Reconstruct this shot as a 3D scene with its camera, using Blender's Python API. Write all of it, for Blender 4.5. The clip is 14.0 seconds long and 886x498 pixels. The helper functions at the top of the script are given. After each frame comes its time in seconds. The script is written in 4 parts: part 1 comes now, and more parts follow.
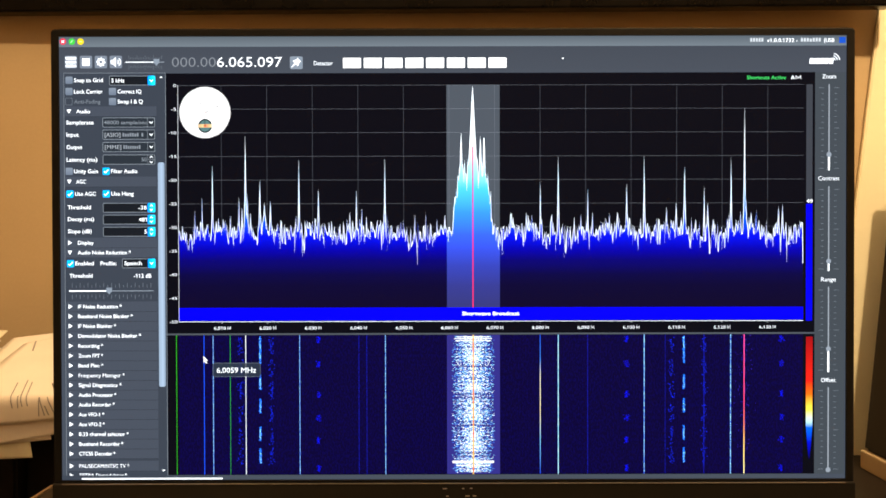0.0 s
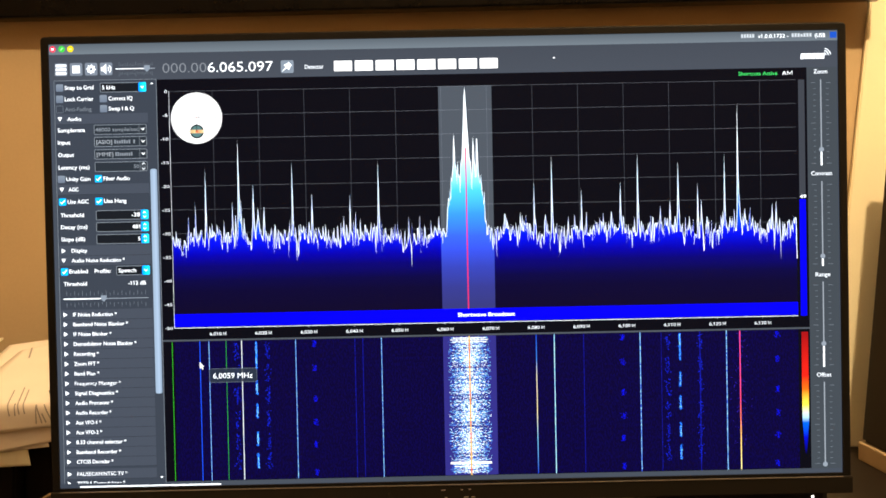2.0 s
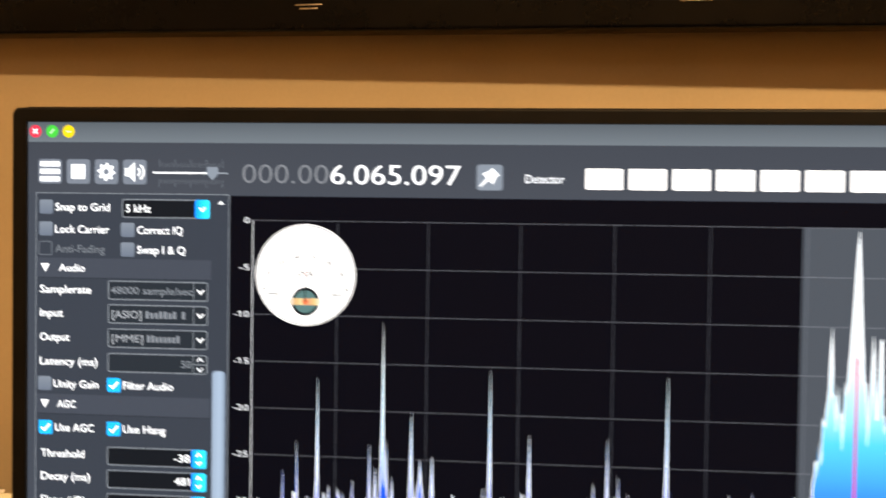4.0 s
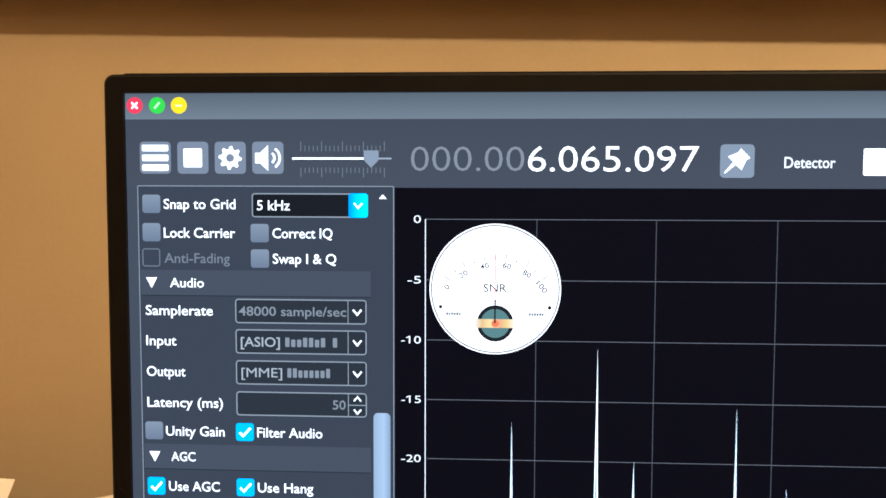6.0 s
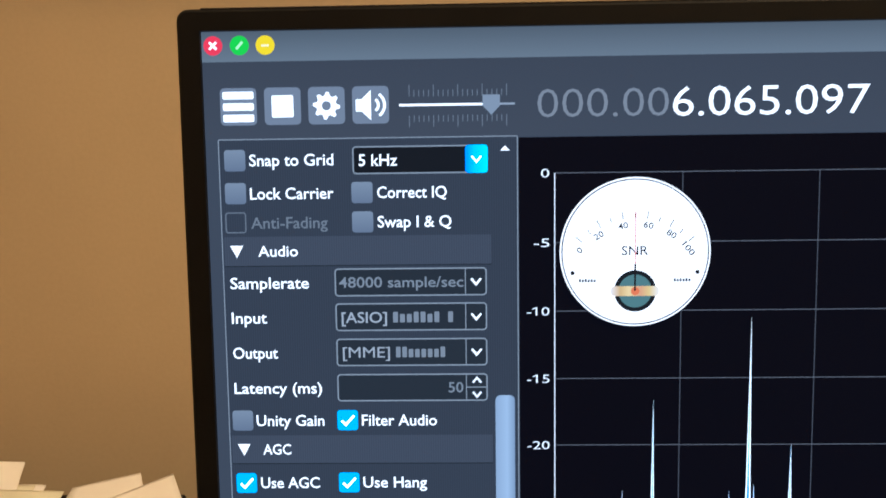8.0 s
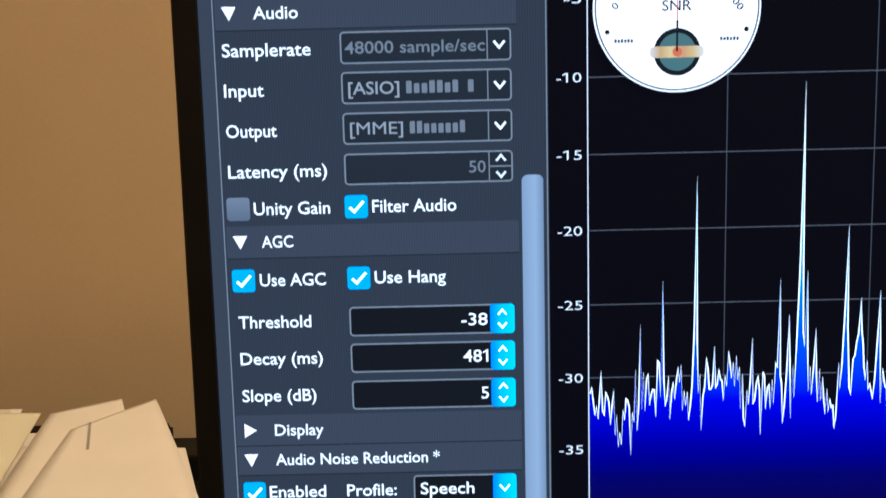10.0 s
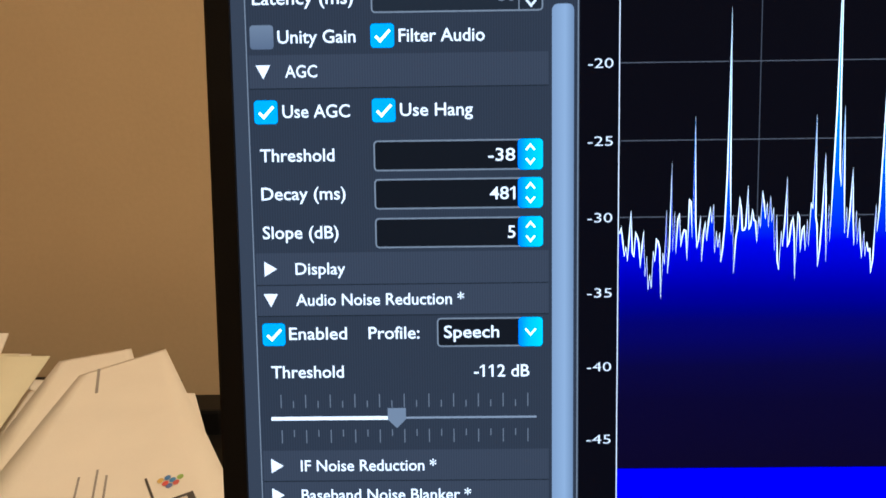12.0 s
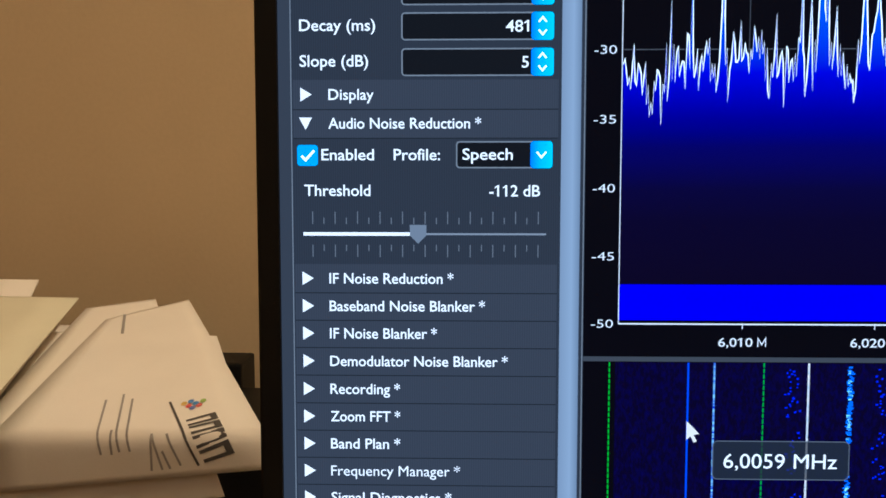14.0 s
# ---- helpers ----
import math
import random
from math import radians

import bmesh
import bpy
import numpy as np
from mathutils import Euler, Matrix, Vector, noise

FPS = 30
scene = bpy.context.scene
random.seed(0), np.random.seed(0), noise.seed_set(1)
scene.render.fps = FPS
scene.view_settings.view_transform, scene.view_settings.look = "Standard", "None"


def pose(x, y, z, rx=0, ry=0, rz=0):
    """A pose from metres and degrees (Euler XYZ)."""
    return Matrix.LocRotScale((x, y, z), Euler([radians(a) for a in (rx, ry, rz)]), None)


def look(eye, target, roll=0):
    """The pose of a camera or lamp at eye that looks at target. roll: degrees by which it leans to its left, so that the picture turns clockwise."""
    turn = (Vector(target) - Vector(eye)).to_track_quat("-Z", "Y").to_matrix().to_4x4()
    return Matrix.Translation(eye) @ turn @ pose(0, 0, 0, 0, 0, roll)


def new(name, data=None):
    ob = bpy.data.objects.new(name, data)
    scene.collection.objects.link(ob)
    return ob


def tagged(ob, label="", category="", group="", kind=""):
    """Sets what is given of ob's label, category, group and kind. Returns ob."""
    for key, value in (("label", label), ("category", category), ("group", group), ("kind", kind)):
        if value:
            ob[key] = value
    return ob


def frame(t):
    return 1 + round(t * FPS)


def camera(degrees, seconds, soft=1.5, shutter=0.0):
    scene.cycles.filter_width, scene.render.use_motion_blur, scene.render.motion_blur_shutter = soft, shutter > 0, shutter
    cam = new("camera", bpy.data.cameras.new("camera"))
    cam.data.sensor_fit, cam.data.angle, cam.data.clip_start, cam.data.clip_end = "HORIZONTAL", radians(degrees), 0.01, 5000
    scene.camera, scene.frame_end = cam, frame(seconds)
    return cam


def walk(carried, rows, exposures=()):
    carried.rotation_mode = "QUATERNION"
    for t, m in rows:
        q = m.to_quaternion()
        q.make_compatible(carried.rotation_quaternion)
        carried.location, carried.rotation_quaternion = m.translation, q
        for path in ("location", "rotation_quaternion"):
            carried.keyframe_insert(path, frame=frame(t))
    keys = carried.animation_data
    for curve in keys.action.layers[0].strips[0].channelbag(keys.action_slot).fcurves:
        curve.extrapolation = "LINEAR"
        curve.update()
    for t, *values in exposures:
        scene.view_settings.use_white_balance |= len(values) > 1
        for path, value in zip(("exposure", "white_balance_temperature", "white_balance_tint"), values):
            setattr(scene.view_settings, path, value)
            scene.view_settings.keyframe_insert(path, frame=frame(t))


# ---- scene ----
cam = camera(51.50, 14.0, soft=1.6, shutter=0.35)
PATH = [
    (0, (-0.0084, -0.6978, 1.0343), (-0.0076, 0.3021, 1.0213), -0.13),
    (0.5, (-0.0096, -0.6989, 1.0355), (-0.0055, 0.3008, 1.0103), -0.40),
    (1, (-0.0081, -0.7006, 1.0330), (-0.0080, 0.2992, 1.0104), -0.52),
    (1.5, (-0.0091, -0.6995, 1.0383), (-0.0029, 0.3001, 1.0133), -0.71),
    (2, (-0.0069, -0.6974, 1.0386), (-0.0022, 0.3025, 1.0211), -1.13),
    (2.5, (-0.0125, -0.6739, 1.0339), (-0.0159, 0.3261, 1.0374), -1.45),
    (2.7, (-0.0254, -0.6335, 1.0574), (-0.0458, 0.3661, 1.0635), -1.43),
    (2.9, (-0.0403, -0.5798, 1.0664), (-0.1011, 0.4183, 1.0763), -0.60),
    (3, (-0.0484, -0.5512, 1.0718), (-0.1118, 0.4467, 1.0851), -0.25),
    (3.2, (-0.0515, -0.5006, 1.0898), (-0.1326, 0.4961, 1.1007), 0.03),
    (3.5, (-0.0681, -0.4231, 1.1034), (-0.1557, 0.5731, 1.1092), 0.53),
    (3.7, (-0.0810, -0.3802, 1.1235), (-0.1702, 0.6158, 1.1130), 1.01),
    (4, (-0.1057, -0.3428, 1.1481), (-0.1930, 0.6531, 1.1237), 0.81),
    (4.2, (-0.1346, -0.3316, 1.1611), (-0.1881, 0.6652, 1.1017), 0.54),
    (6.3, (-0.1898, -0.2622, 1.1589), (-0.2493, 0.7335, 1.0874), 0.11),
    (6.5, (-0.1925, -0.2578, 1.1630), (-0.2430, 0.7374, 1.0789), -0.21),
    (7, (-0.2043, -0.2524, 1.1640), (-0.2428, 0.7431, 1.0779), -0.56),
    (7.2, (-0.2101, -0.2491, 1.1642), (-0.2537, 0.7458, 1.0728), -0.51),
    (9.3, (-0.2441, -0.2221, 1.1210), (-0.2479, 0.7713, 1.0067), -1.28),
    (9.5, (-0.2429, -0.2201, 1.1151), (-0.2472, 0.7732, 0.9992), -1.28),
    (10, (-0.2412, -0.2172, 1.1014), (-0.2490, 0.7750, 0.9771), -1.37),
    (10.5, (-0.2438, -0.2193, 1.0895), (-0.2575, 0.7727, 0.9642), -1.22),
    (11, (-0.2451, -0.2195, 1.0808), (-0.2610, 0.7726, 0.9557), -1.05),
    (11.5, (-0.2459, -0.2177, 1.0707), (-0.2612, 0.7747, 0.9481), -0.90),
    (12, (-0.2465, -0.2167, 1.0594), (-0.2616, 0.7768, 0.9472), -0.76),
    (12.5, (-0.2477, -0.2183, 1.0467), (-0.2644, 0.7762, 0.9440), -0.78),
    (13, (-0.2493, -0.2218, 1.0316), (-0.2721, 0.7728, 0.9300), -0.69),
    (13.5, (-0.2497, -0.2284, 1.0164), (-0.2771, 0.7660, 0.9137), -0.50),
    (14, (-0.2478, -0.2428, 1.0094), (-0.2770, 0.7536, 0.9297), 0.01),
]
EXPOSURES = [(0, 0.50, 6500, 10), (2.5, 0.52, 6500, 10), (3.0, 0.54, 6500, 10), (3.5, 0.45, 6650, 10), (4.2, 0.44, 6900, 13), (6.5, 0.42, 5600, 9), (7.0, 0.20, 5550, 9), (7.2, 0.18, 5500, 9), (9.3, 0.0, 5300, 9), (11, -0.08, 5200, 9), (12.5, -0.10, 5200, 9), (13, -0.21, 5200, 9), (14, -0.26, 5200, 9)]
walk(cam, [(t, look(eye, target, roll)) for t, eye, target, roll in PATH], EXPOSURES)

# ---- light: a warm ceiling room, two lamps overhead behind the camera, and the screen itself ----
world = bpy.data.worlds.new("room_air")
scene.world = world
world.use_nodes = True
world.node_tree.nodes["Background"].inputs[0].default_value = (0.8, 0.7, 0.6, 1)
world.node_tree.nodes["Background"].inputs[1].default_value = 0.02


def lamp(name, place, watts, size, colour=(1.0, 0.715, 0.39)):
    data = bpy.data.lights.new(name, "POINT")
    data.energy, data.shadow_soft_size, data.color = watts, size, colour
    ob = new(name, data)
    ob.matrix_world = pose(*place)
    return ob


lamp("ceiling_bulb", (0.48, -0.50, 2.12), 59, 0.03)
lamp("ceiling_bulb", (-0.55, -1.75, 2.30), 4, 0.035, (1.0, 0.84, 0.66))


# ---- materials ----
def lin(c):
    c = c / 255
    return c / 12.92 if c <= 0.04045 else ((c + 0.055) / 1.055) ** 2.4


def rgb(r, g, b):
    return (lin(r), lin(g), lin(b), 1)


def surface(name, colour, rough=0.6, metal=0.0, vary=0.12, scale=30.0, bump=0.1, fine=400.0, stretch=(1, 1, 1), spec=0.5):
    """A solid surface with slow stains and fine grain, in metres."""
    m = bpy.data.materials.new(name)
    m.use_nodes = True
    nt = m.node_tree
    b = nt.nodes["Principled BSDF"]
    tc, mp = nt.nodes.new("ShaderNodeTexCoord"), nt.nodes.new("ShaderNodeMapping")
    mp.inputs["Scale"].default_value = stretch
    nt.links.new(tc.outputs["Object"], mp.inputs[0])
    big, small = nt.nodes.new("ShaderNodeTexNoise"), nt.nodes.new("ShaderNodeTexNoise")
    big.inputs["Scale"].default_value, big.inputs["Detail"].default_value = scale, 4
    small.inputs["Scale"].default_value, small.inputs["Detail"].default_value = fine, 3
    for n in (big, small):
        nt.links.new(mp.outputs[0], n.inputs["Vector"])
    add = nt.nodes.new("ShaderNodeMath")
    add.operation = "MULTIPLY_ADD"
    nt.links.new(small.outputs[0], add.inputs[0])
    add.inputs[1].default_value = 0.4
    nt.links.new(big.outputs[0], add.inputs[2])
    ramp = nt.nodes.new("ShaderNodeValToRGB")
    lo, hi = ramp.color_ramp.elements
    lo.position, hi.position = 0.4, 1.0
    lo.color = (*[c * (1 - vary) for c in colour[:3]], 1)
    hi.color = (*[min(1, c * (1 + vary)) for c in colour[:3]], 1)
    nt.links.new(add.outputs[0], ramp.inputs[0])
    nt.links.new(ramp.outputs[0], b.inputs["Base Color"])
    b.inputs["Roughness"].default_value, b.inputs["Metallic"].default_value = rough, metal
    b.inputs["Specular IOR Level"].default_value = spec
    bp = nt.nodes.new("ShaderNodeBump")
    bp.inputs["Strength"].default_value, bp.inputs["Distance"].default_value = bump, 0.001
    nt.links.new(small.outputs[0], bp.inputs["Height"])
    nt.links.new(bp.outputs[0], b.inputs["Normal"])
    return m


GLOW = {}


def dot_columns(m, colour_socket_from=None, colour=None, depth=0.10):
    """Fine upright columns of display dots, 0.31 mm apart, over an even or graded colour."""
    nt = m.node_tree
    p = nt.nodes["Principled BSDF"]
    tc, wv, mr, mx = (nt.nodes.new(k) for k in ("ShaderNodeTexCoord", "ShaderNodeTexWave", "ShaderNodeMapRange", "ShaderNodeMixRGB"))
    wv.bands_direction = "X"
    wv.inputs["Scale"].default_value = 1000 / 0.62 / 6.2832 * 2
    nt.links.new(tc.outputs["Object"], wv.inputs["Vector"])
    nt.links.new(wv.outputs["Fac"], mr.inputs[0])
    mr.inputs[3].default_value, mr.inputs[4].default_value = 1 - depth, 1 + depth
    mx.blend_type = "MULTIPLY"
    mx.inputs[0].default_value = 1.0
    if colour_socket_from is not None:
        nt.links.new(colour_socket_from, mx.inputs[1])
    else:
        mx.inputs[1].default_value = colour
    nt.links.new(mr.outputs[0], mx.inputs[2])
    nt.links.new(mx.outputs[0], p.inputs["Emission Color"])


def glow(r, g, b, strength=1.0, columns=False):
    """A lit patch of the display, by its display colour."""
    key = (r, g, b, strength, columns)
    if key not in GLOW:
        m = bpy.data.materials.new("display_glow")
        m.use_nodes = True
        p = m.node_tree.nodes["Principled BSDF"]
        p.inputs["Base Color"].default_value = (0.0022, 0.0022, 0.0024, 1)
        p.inputs["Roughness"].default_value = 0.4
        p.inputs["Specular IOR Level"].default_value = 0.025
        p.inputs["Emission Color"].default_value = rgb(r, g, b)
        p.inputs["Emission Strength"].default_value = strength
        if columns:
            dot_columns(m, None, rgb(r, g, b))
        GLOW[key] = m
    return GLOW[key]


def ramp_glow(name, axis, stops, strength=1.0):
    """A lit patch whose colour runs along one axis of the patch."""
    m = bpy.data.materials.new(name)
    m.use_nodes = True
    nt = m.node_tree
    p = nt.nodes["Principled BSDF"]
    p.inputs["Base Color"].default_value = (0.0022, 0.0022, 0.0024, 1)
    p.inputs["Roughness"].default_value = 0.4
    p.inputs["Specular IOR Level"].default_value = 0.025
    tc, sp, cr = nt.nodes.new("ShaderNodeTexCoord"), nt.nodes.new("ShaderNodeSeparateXYZ"), nt.nodes.new("ShaderNodeValToRGB")
    nt.links.new(tc.outputs["Generated"], sp.inputs[0])
    nt.links.new(sp.outputs[axis], cr.inputs[0])
    el = cr.color_ramp.elements
    while len(el) < len(stops):
        el.new(0.5)
    for e, (pos, col) in zip(el, stops):
        e.position, e.color = pos, rgb(*col)
    nt.links.new(cr.outputs[0], p.inputs["Emission Color"])
    p.inputs["Emission Strength"].default_value = strength
    return m


def speckle_glow(name, dark, bright, sx, sz, lo, hi, strength=1.0, mid=None):
    """A lit patch broken into specks; sx and sz are specks a metre."""
    m = bpy.data.materials.new(name)
    m.use_nodes = True
    nt = m.node_tree
    p = nt.nodes["Principled BSDF"]
    p.inputs["Base Color"].default_value = (0.0022, 0.0022, 0.0024, 1)
    p.inputs["Roughness"].default_value = 0.4
    p.inputs["Specular IOR Level"].default_value = 0.025
    tc, mp, no, cr = (nt.nodes.new(k) for k in ("ShaderNodeTexCoord", "ShaderNodeMapping", "ShaderNodeTexNoise", "ShaderNodeValToRGB"))
    mp.inputs["Scale"].default_value = (sx, 1, sz)
    no.inputs["Scale"].default_value, no.inputs["Detail"].default_value, no.inputs["Roughness"].default_value = 1, 2, 0.7
    nt.links.new(tc.outputs["Object"], mp.inputs[0])
    nt.links.new(mp.outputs[0], no.inputs["Vector"])
    nt.links.new(no.outputs[0], cr.inputs[0])
    el = cr.color_ramp.elements
    el[0].position, el[0].color, el[1].position, el[1].color = lo, rgb(*dark), hi, rgb(*bright)
    if mid:
        e = el.new((lo + hi) / 2)
        e.color = rgb(*mid)
    nt.links.new(cr.outputs[0], p.inputs["Emission Color"])
    p.inputs["Emission Strength"].default_value = strength
    return m


def veil(name, r, g, b, cover):
    """A see-through lit overlay on the display."""
    m = bpy.data.materials.new(name)
    m.use_nodes = True
    nt = m.node_tree
    nt.nodes.remove(nt.nodes["Principled BSDF"])
    tr, em, mx = nt.nodes.new("ShaderNodeBsdfTransparent"), nt.nodes.new("ShaderNodeEmission"), nt.nodes.new("ShaderNodeMixShader")
    em.inputs[0].default_value = rgb(r, g, b)
    if cover is None:  # light added to what lies beneath
        mx = nt.nodes.new("ShaderNodeAddShader")
        nt.links.new(tr.outputs[0], mx.inputs[0])
        nt.links.new(em.outputs[0], mx.inputs[1])
        nt.links.new(mx.outputs[0], nt.nodes["Material Output"].inputs[0])
        return m
    mx.inputs[0].default_value = cover
    nt.links.new(tr.outputs[0], mx.inputs[1])
    nt.links.new(em.outputs[0], mx.inputs[2])
    nt.links.new(mx.outputs[0], nt.nodes["Material Output"].inputs[0])
    return m


WALL = surface("tan_wall_paint", (0.53, 0.388, 0.222), 0.85, vary=0.07, scale=6, bump=0.12, fine=260)
CEILING = surface("ceiling_paint", (0.75, 0.7, 0.6), 0.9, vary=0.05, scale=4)
FLOOR = surface("floor_boards", (0.2, 0.12, 0.07), 0.5, vary=0.3, scale=8, stretch=(1, 8, 1))
DESK = surface("dark_desk_veneer", (0.013, 0.009, 0.0065), 0.5, vary=0.35, scale=14, stretch=(1, 9, 1), fine=160, spec=0.2)
PLASTIC = surface("black_plastic", (0.0065, 0.006, 0.0058), 0.48, vary=0.3, scale=60, bump=0.05, fine=1500, spec=0.16)
CHIN = surface("brushed_dark_plastic", (0.011, 0.0095, 0.008), 0.38, vary=0.25, scale=40, bump=0.05, fine=900, stretch=(0.1, 1, 1), spec=0.2)
GLOSS = surface("glossy_black_lacquer", (0.004, 0.0035, 0.0033), 0.08, vary=0.4, scale=30, bump=0.01, spec=0.12)
SILVER = surface("dull_silver_print", (0.42, 0.4, 0.38), 0.45, metal=0.6, vary=0.1)
PAPER = surface("white_paper", (0.93, 0.86, 0.78), 0.8, vary=0.03, scale=25, bump=0.06, fine=900)
CREAMPAPER = surface("cream_paper", (0.78, 0.73, 0.55), 0.8, vary=0.04, scale=25, bump=0.06, fine=900)
INK = surface("dark_print", (0.10, 0.09, 0.085), 0.7, vary=0.2)
GREYINK = surface("grey_print", (0.36, 0.33, 0.31), 0.7, vary=0.2)
BOARD = surface("cream_board_paint", (0.92, 0.84, 0.60), 0.7, vary=0.04, scale=5, bump=0.05)
BEIGE = surface("beige_block_finish", (0.50, 0.37, 0.22), 0.6, vary=0.15, scale=20)
GRILLE = surface("black_speaker_cloth", (0.01, 0.009, 0.008), 0.9, vary=0.4, scale=200, fine=2500, bump=0.3)
# for the added strips that make the glints on the television's rail
RAIL_GLINT = surface("rail_glint_steel", (0.86, 0.80, 0.70), 0.16, metal=1.0, vary=0.05, bump=0.02)
REDWIRE = surface("red_cable_jacket", (0.55, 0.03, 0.02), 0.4, vary=0.1)


# ---- building helpers ----
def bm_box(x0, y0, z0, x1, y1, z1, bevel=0.0, seg=2):
    bm = bmesh.new()
    bmesh.ops.create_cube(bm, size=1)
    bmesh.ops.transform(bm, verts=bm.verts, matrix=Matrix.Translation(((x0 + x1) / 2, (y0 + y1) / 2, (z0 + z1) / 2)) @ Matrix.Diagonal((x1 - x0, y1 - y0, z1 - z0, 1)))
    if bevel:
        bmesh.ops.bevel(bm, geom=bm.edges[:], offset=bevel, segments=seg, profile=0.6, affect="EDGES")
    return bm


def part(name, bm, material, parent=None, label="", smooth=False):
    me = bpy.data.meshes.new(name)
    if parent is not None:
        at = parent.matrix_world.translation.copy()
        base = parent
        at = Vector((0, 0, 0))
        while base is not None:
            at += base.location
            base = base.parent
        bmesh.ops.translate(bm, verts=bm.verts, vec=-at)
    bm.to_mesh(me)
    bm.free()
    if smooth:
        for f in me.polygons:
            f.use_smooth = True
    me.materials.append(material)
    ob = new(name, me)
    ob.parent = parent
    if label:
        ob["label"] = label
    return ob


def thing(name, place, label, category, group="", kind=""):
    ob = new(name)
    ob.location = place
    ob.empty_display_size = 0.05
    return tagged(ob, label, category, group, kind)


def tube(points, radius, sides=8):
    """A round cable along points, as a bmesh."""
    bm = bmesh.new()
    rings = []
    pts = [Vector(p) for p in points]
    for i, p in enumerate(pts):
        d = (pts[min(i + 1, len(pts) - 1)] - pts[max(i - 1, 0)]).normalized()
        a = d.orthogonal().normalized()
        b = d.cross(a)
        rings.append([bm.verts.new(p + radius * (math.cos(k * math.tau / sides) * a + math.sin(k * math.tau / sides) * b)) for k in range(sides)])
    for r, s in zip(rings, rings[1:]):
        for k in range(sides):
            bm.faces.new((r[k], r[(k + 1) % sides], s[(k + 1) % sides], s[k]))
    bm.faces.new(rings[0][::-1])
    bm.faces.new(rings[-1])
    return bm


# ---- the room ----
def structure(name, bm, material, label, category):
    return tagged(part(name, bm, material), label, category, kind="structure")


structure("floor", bm_box(-1.8, -2.6, -0.1, 1.8, 0.5, 0), FLOOR, "dark brown wooden floor of the room", "floor")
structure("ceiling", bm_box(-1.8, -2.6, 2.5, 1.8, 0.5, 2.6), CEILING, "plain off-white painted ceiling of the room", "ceiling")
structure("wall_north", bm_box(-1.9, 0.5, -0.1, 1.9, 0.6, 2.6), WALL, "tan painted wall behind the desk", "wall")
structure("wall_south", bm_box(-1.9, -2.7, -0.1, 1.9, -2.6, 2.6), WALL, "tan painted wall of the room", "wall")
structure("wall_west", bm_box(-1.9, -2.6, -0.1, -1.8, 0.5, 2.6), WALL, "tan painted side wall of the room", "wall")
structure("wall_east", bm_box(1.8, -2.6, -0.1, 1.9, 0.5, 2.6), WALL, "tan painted side wall of the room", "wall")

# ---- the desk ----
desk = thing("desk", (0, 0.05, 0), "dark brown wooden desk standing against the wall", "desk")
part("desktop", bm_box(-1.3, -0.40, 0.722, 1.3, 0.495, 0.75, 0.003), DESK, desk)
for x in (-1.24, 1.20):
    for y in (-0.36, 0.42):
        part("leg", bm_box(x, y, 0, x + 0.05, y + 0.05, 0.7225, 0.002), DESK, desk)

# ---- the monitor ----
X0, Z0 = -0.299, 1.1864
SW, SH = 0.598, 0.3364
monitor = thing("monitor", (0, 0.10, 0.75), "black slim-bezel desktop monitor switched on, showing a radio spectrum", "monitor")


def at(u, v, layer=0.0):
    """A place on the display: u and v in millimetres from its upper left corner."""
    return Vector((X0 + u / 1000, -0.00012 * layer, Z0 - v / 1000))


def corner_loop(u0, v0, u1, v1, r, n=4):
    """A rounded rectangle, counter-clockwise as seen from the front."""
    out = []
    for cu, cv, a0 in ((u1 - r, v0 + r, 0), (u0 + r, v0 + r, 90), (u0 + r, v1 - r, 180), (u1 - r, v1 - r, 270)):
        for k in range(n + 1):
            a = radians(a0 + 90 * k / n)
            out.append((cu + r * math.cos(a), cv - r * math.sin(a)))
    return out


# housing: bezel ring, chin, back shell, neck, foot
def bezel_ring(u0, v0, u1, v1, r, iu0, iv0, iu1, iv1, y_front, y_back):
    bm = bmesh.new()
    outer, inner = corner_loop(u0, v0, u1, v1, r, 6), corner_loop(iu0, iv0, iu1, iv1, 0.2, 6)
    p = lambda q, y: (X0 + q[0] / 1000, y, Z0 - q[1] / 1000)
    e = 0.8
    edge = corner_loop(u0 + e, v0 + e, u1 - e, v1 - e, max(r - e, 0.3), 6)
    loops = [[bm.verts.new(p(q, y_back)) for q in outer], [bm.verts.new(p(q, y_front + 0.0008)) for q in outer], [bm.verts.new(p(q, y_front)) for q in edge],
             [bm.verts.new(p(q, y_front)) for q in inner], [bm.verts.new(p(q, 0.0015)) for q in inner]]
    n = len(outer)
    for a, b in zip(loops, loops[1:]):
        for k in range(n):
            bm.faces.new((a[k], a[(k + 1) % n], b[(k + 1) % n], b[k]))
    bmesh.ops.recalc_face_normals(bm, faces=bm.faces)
    return bm


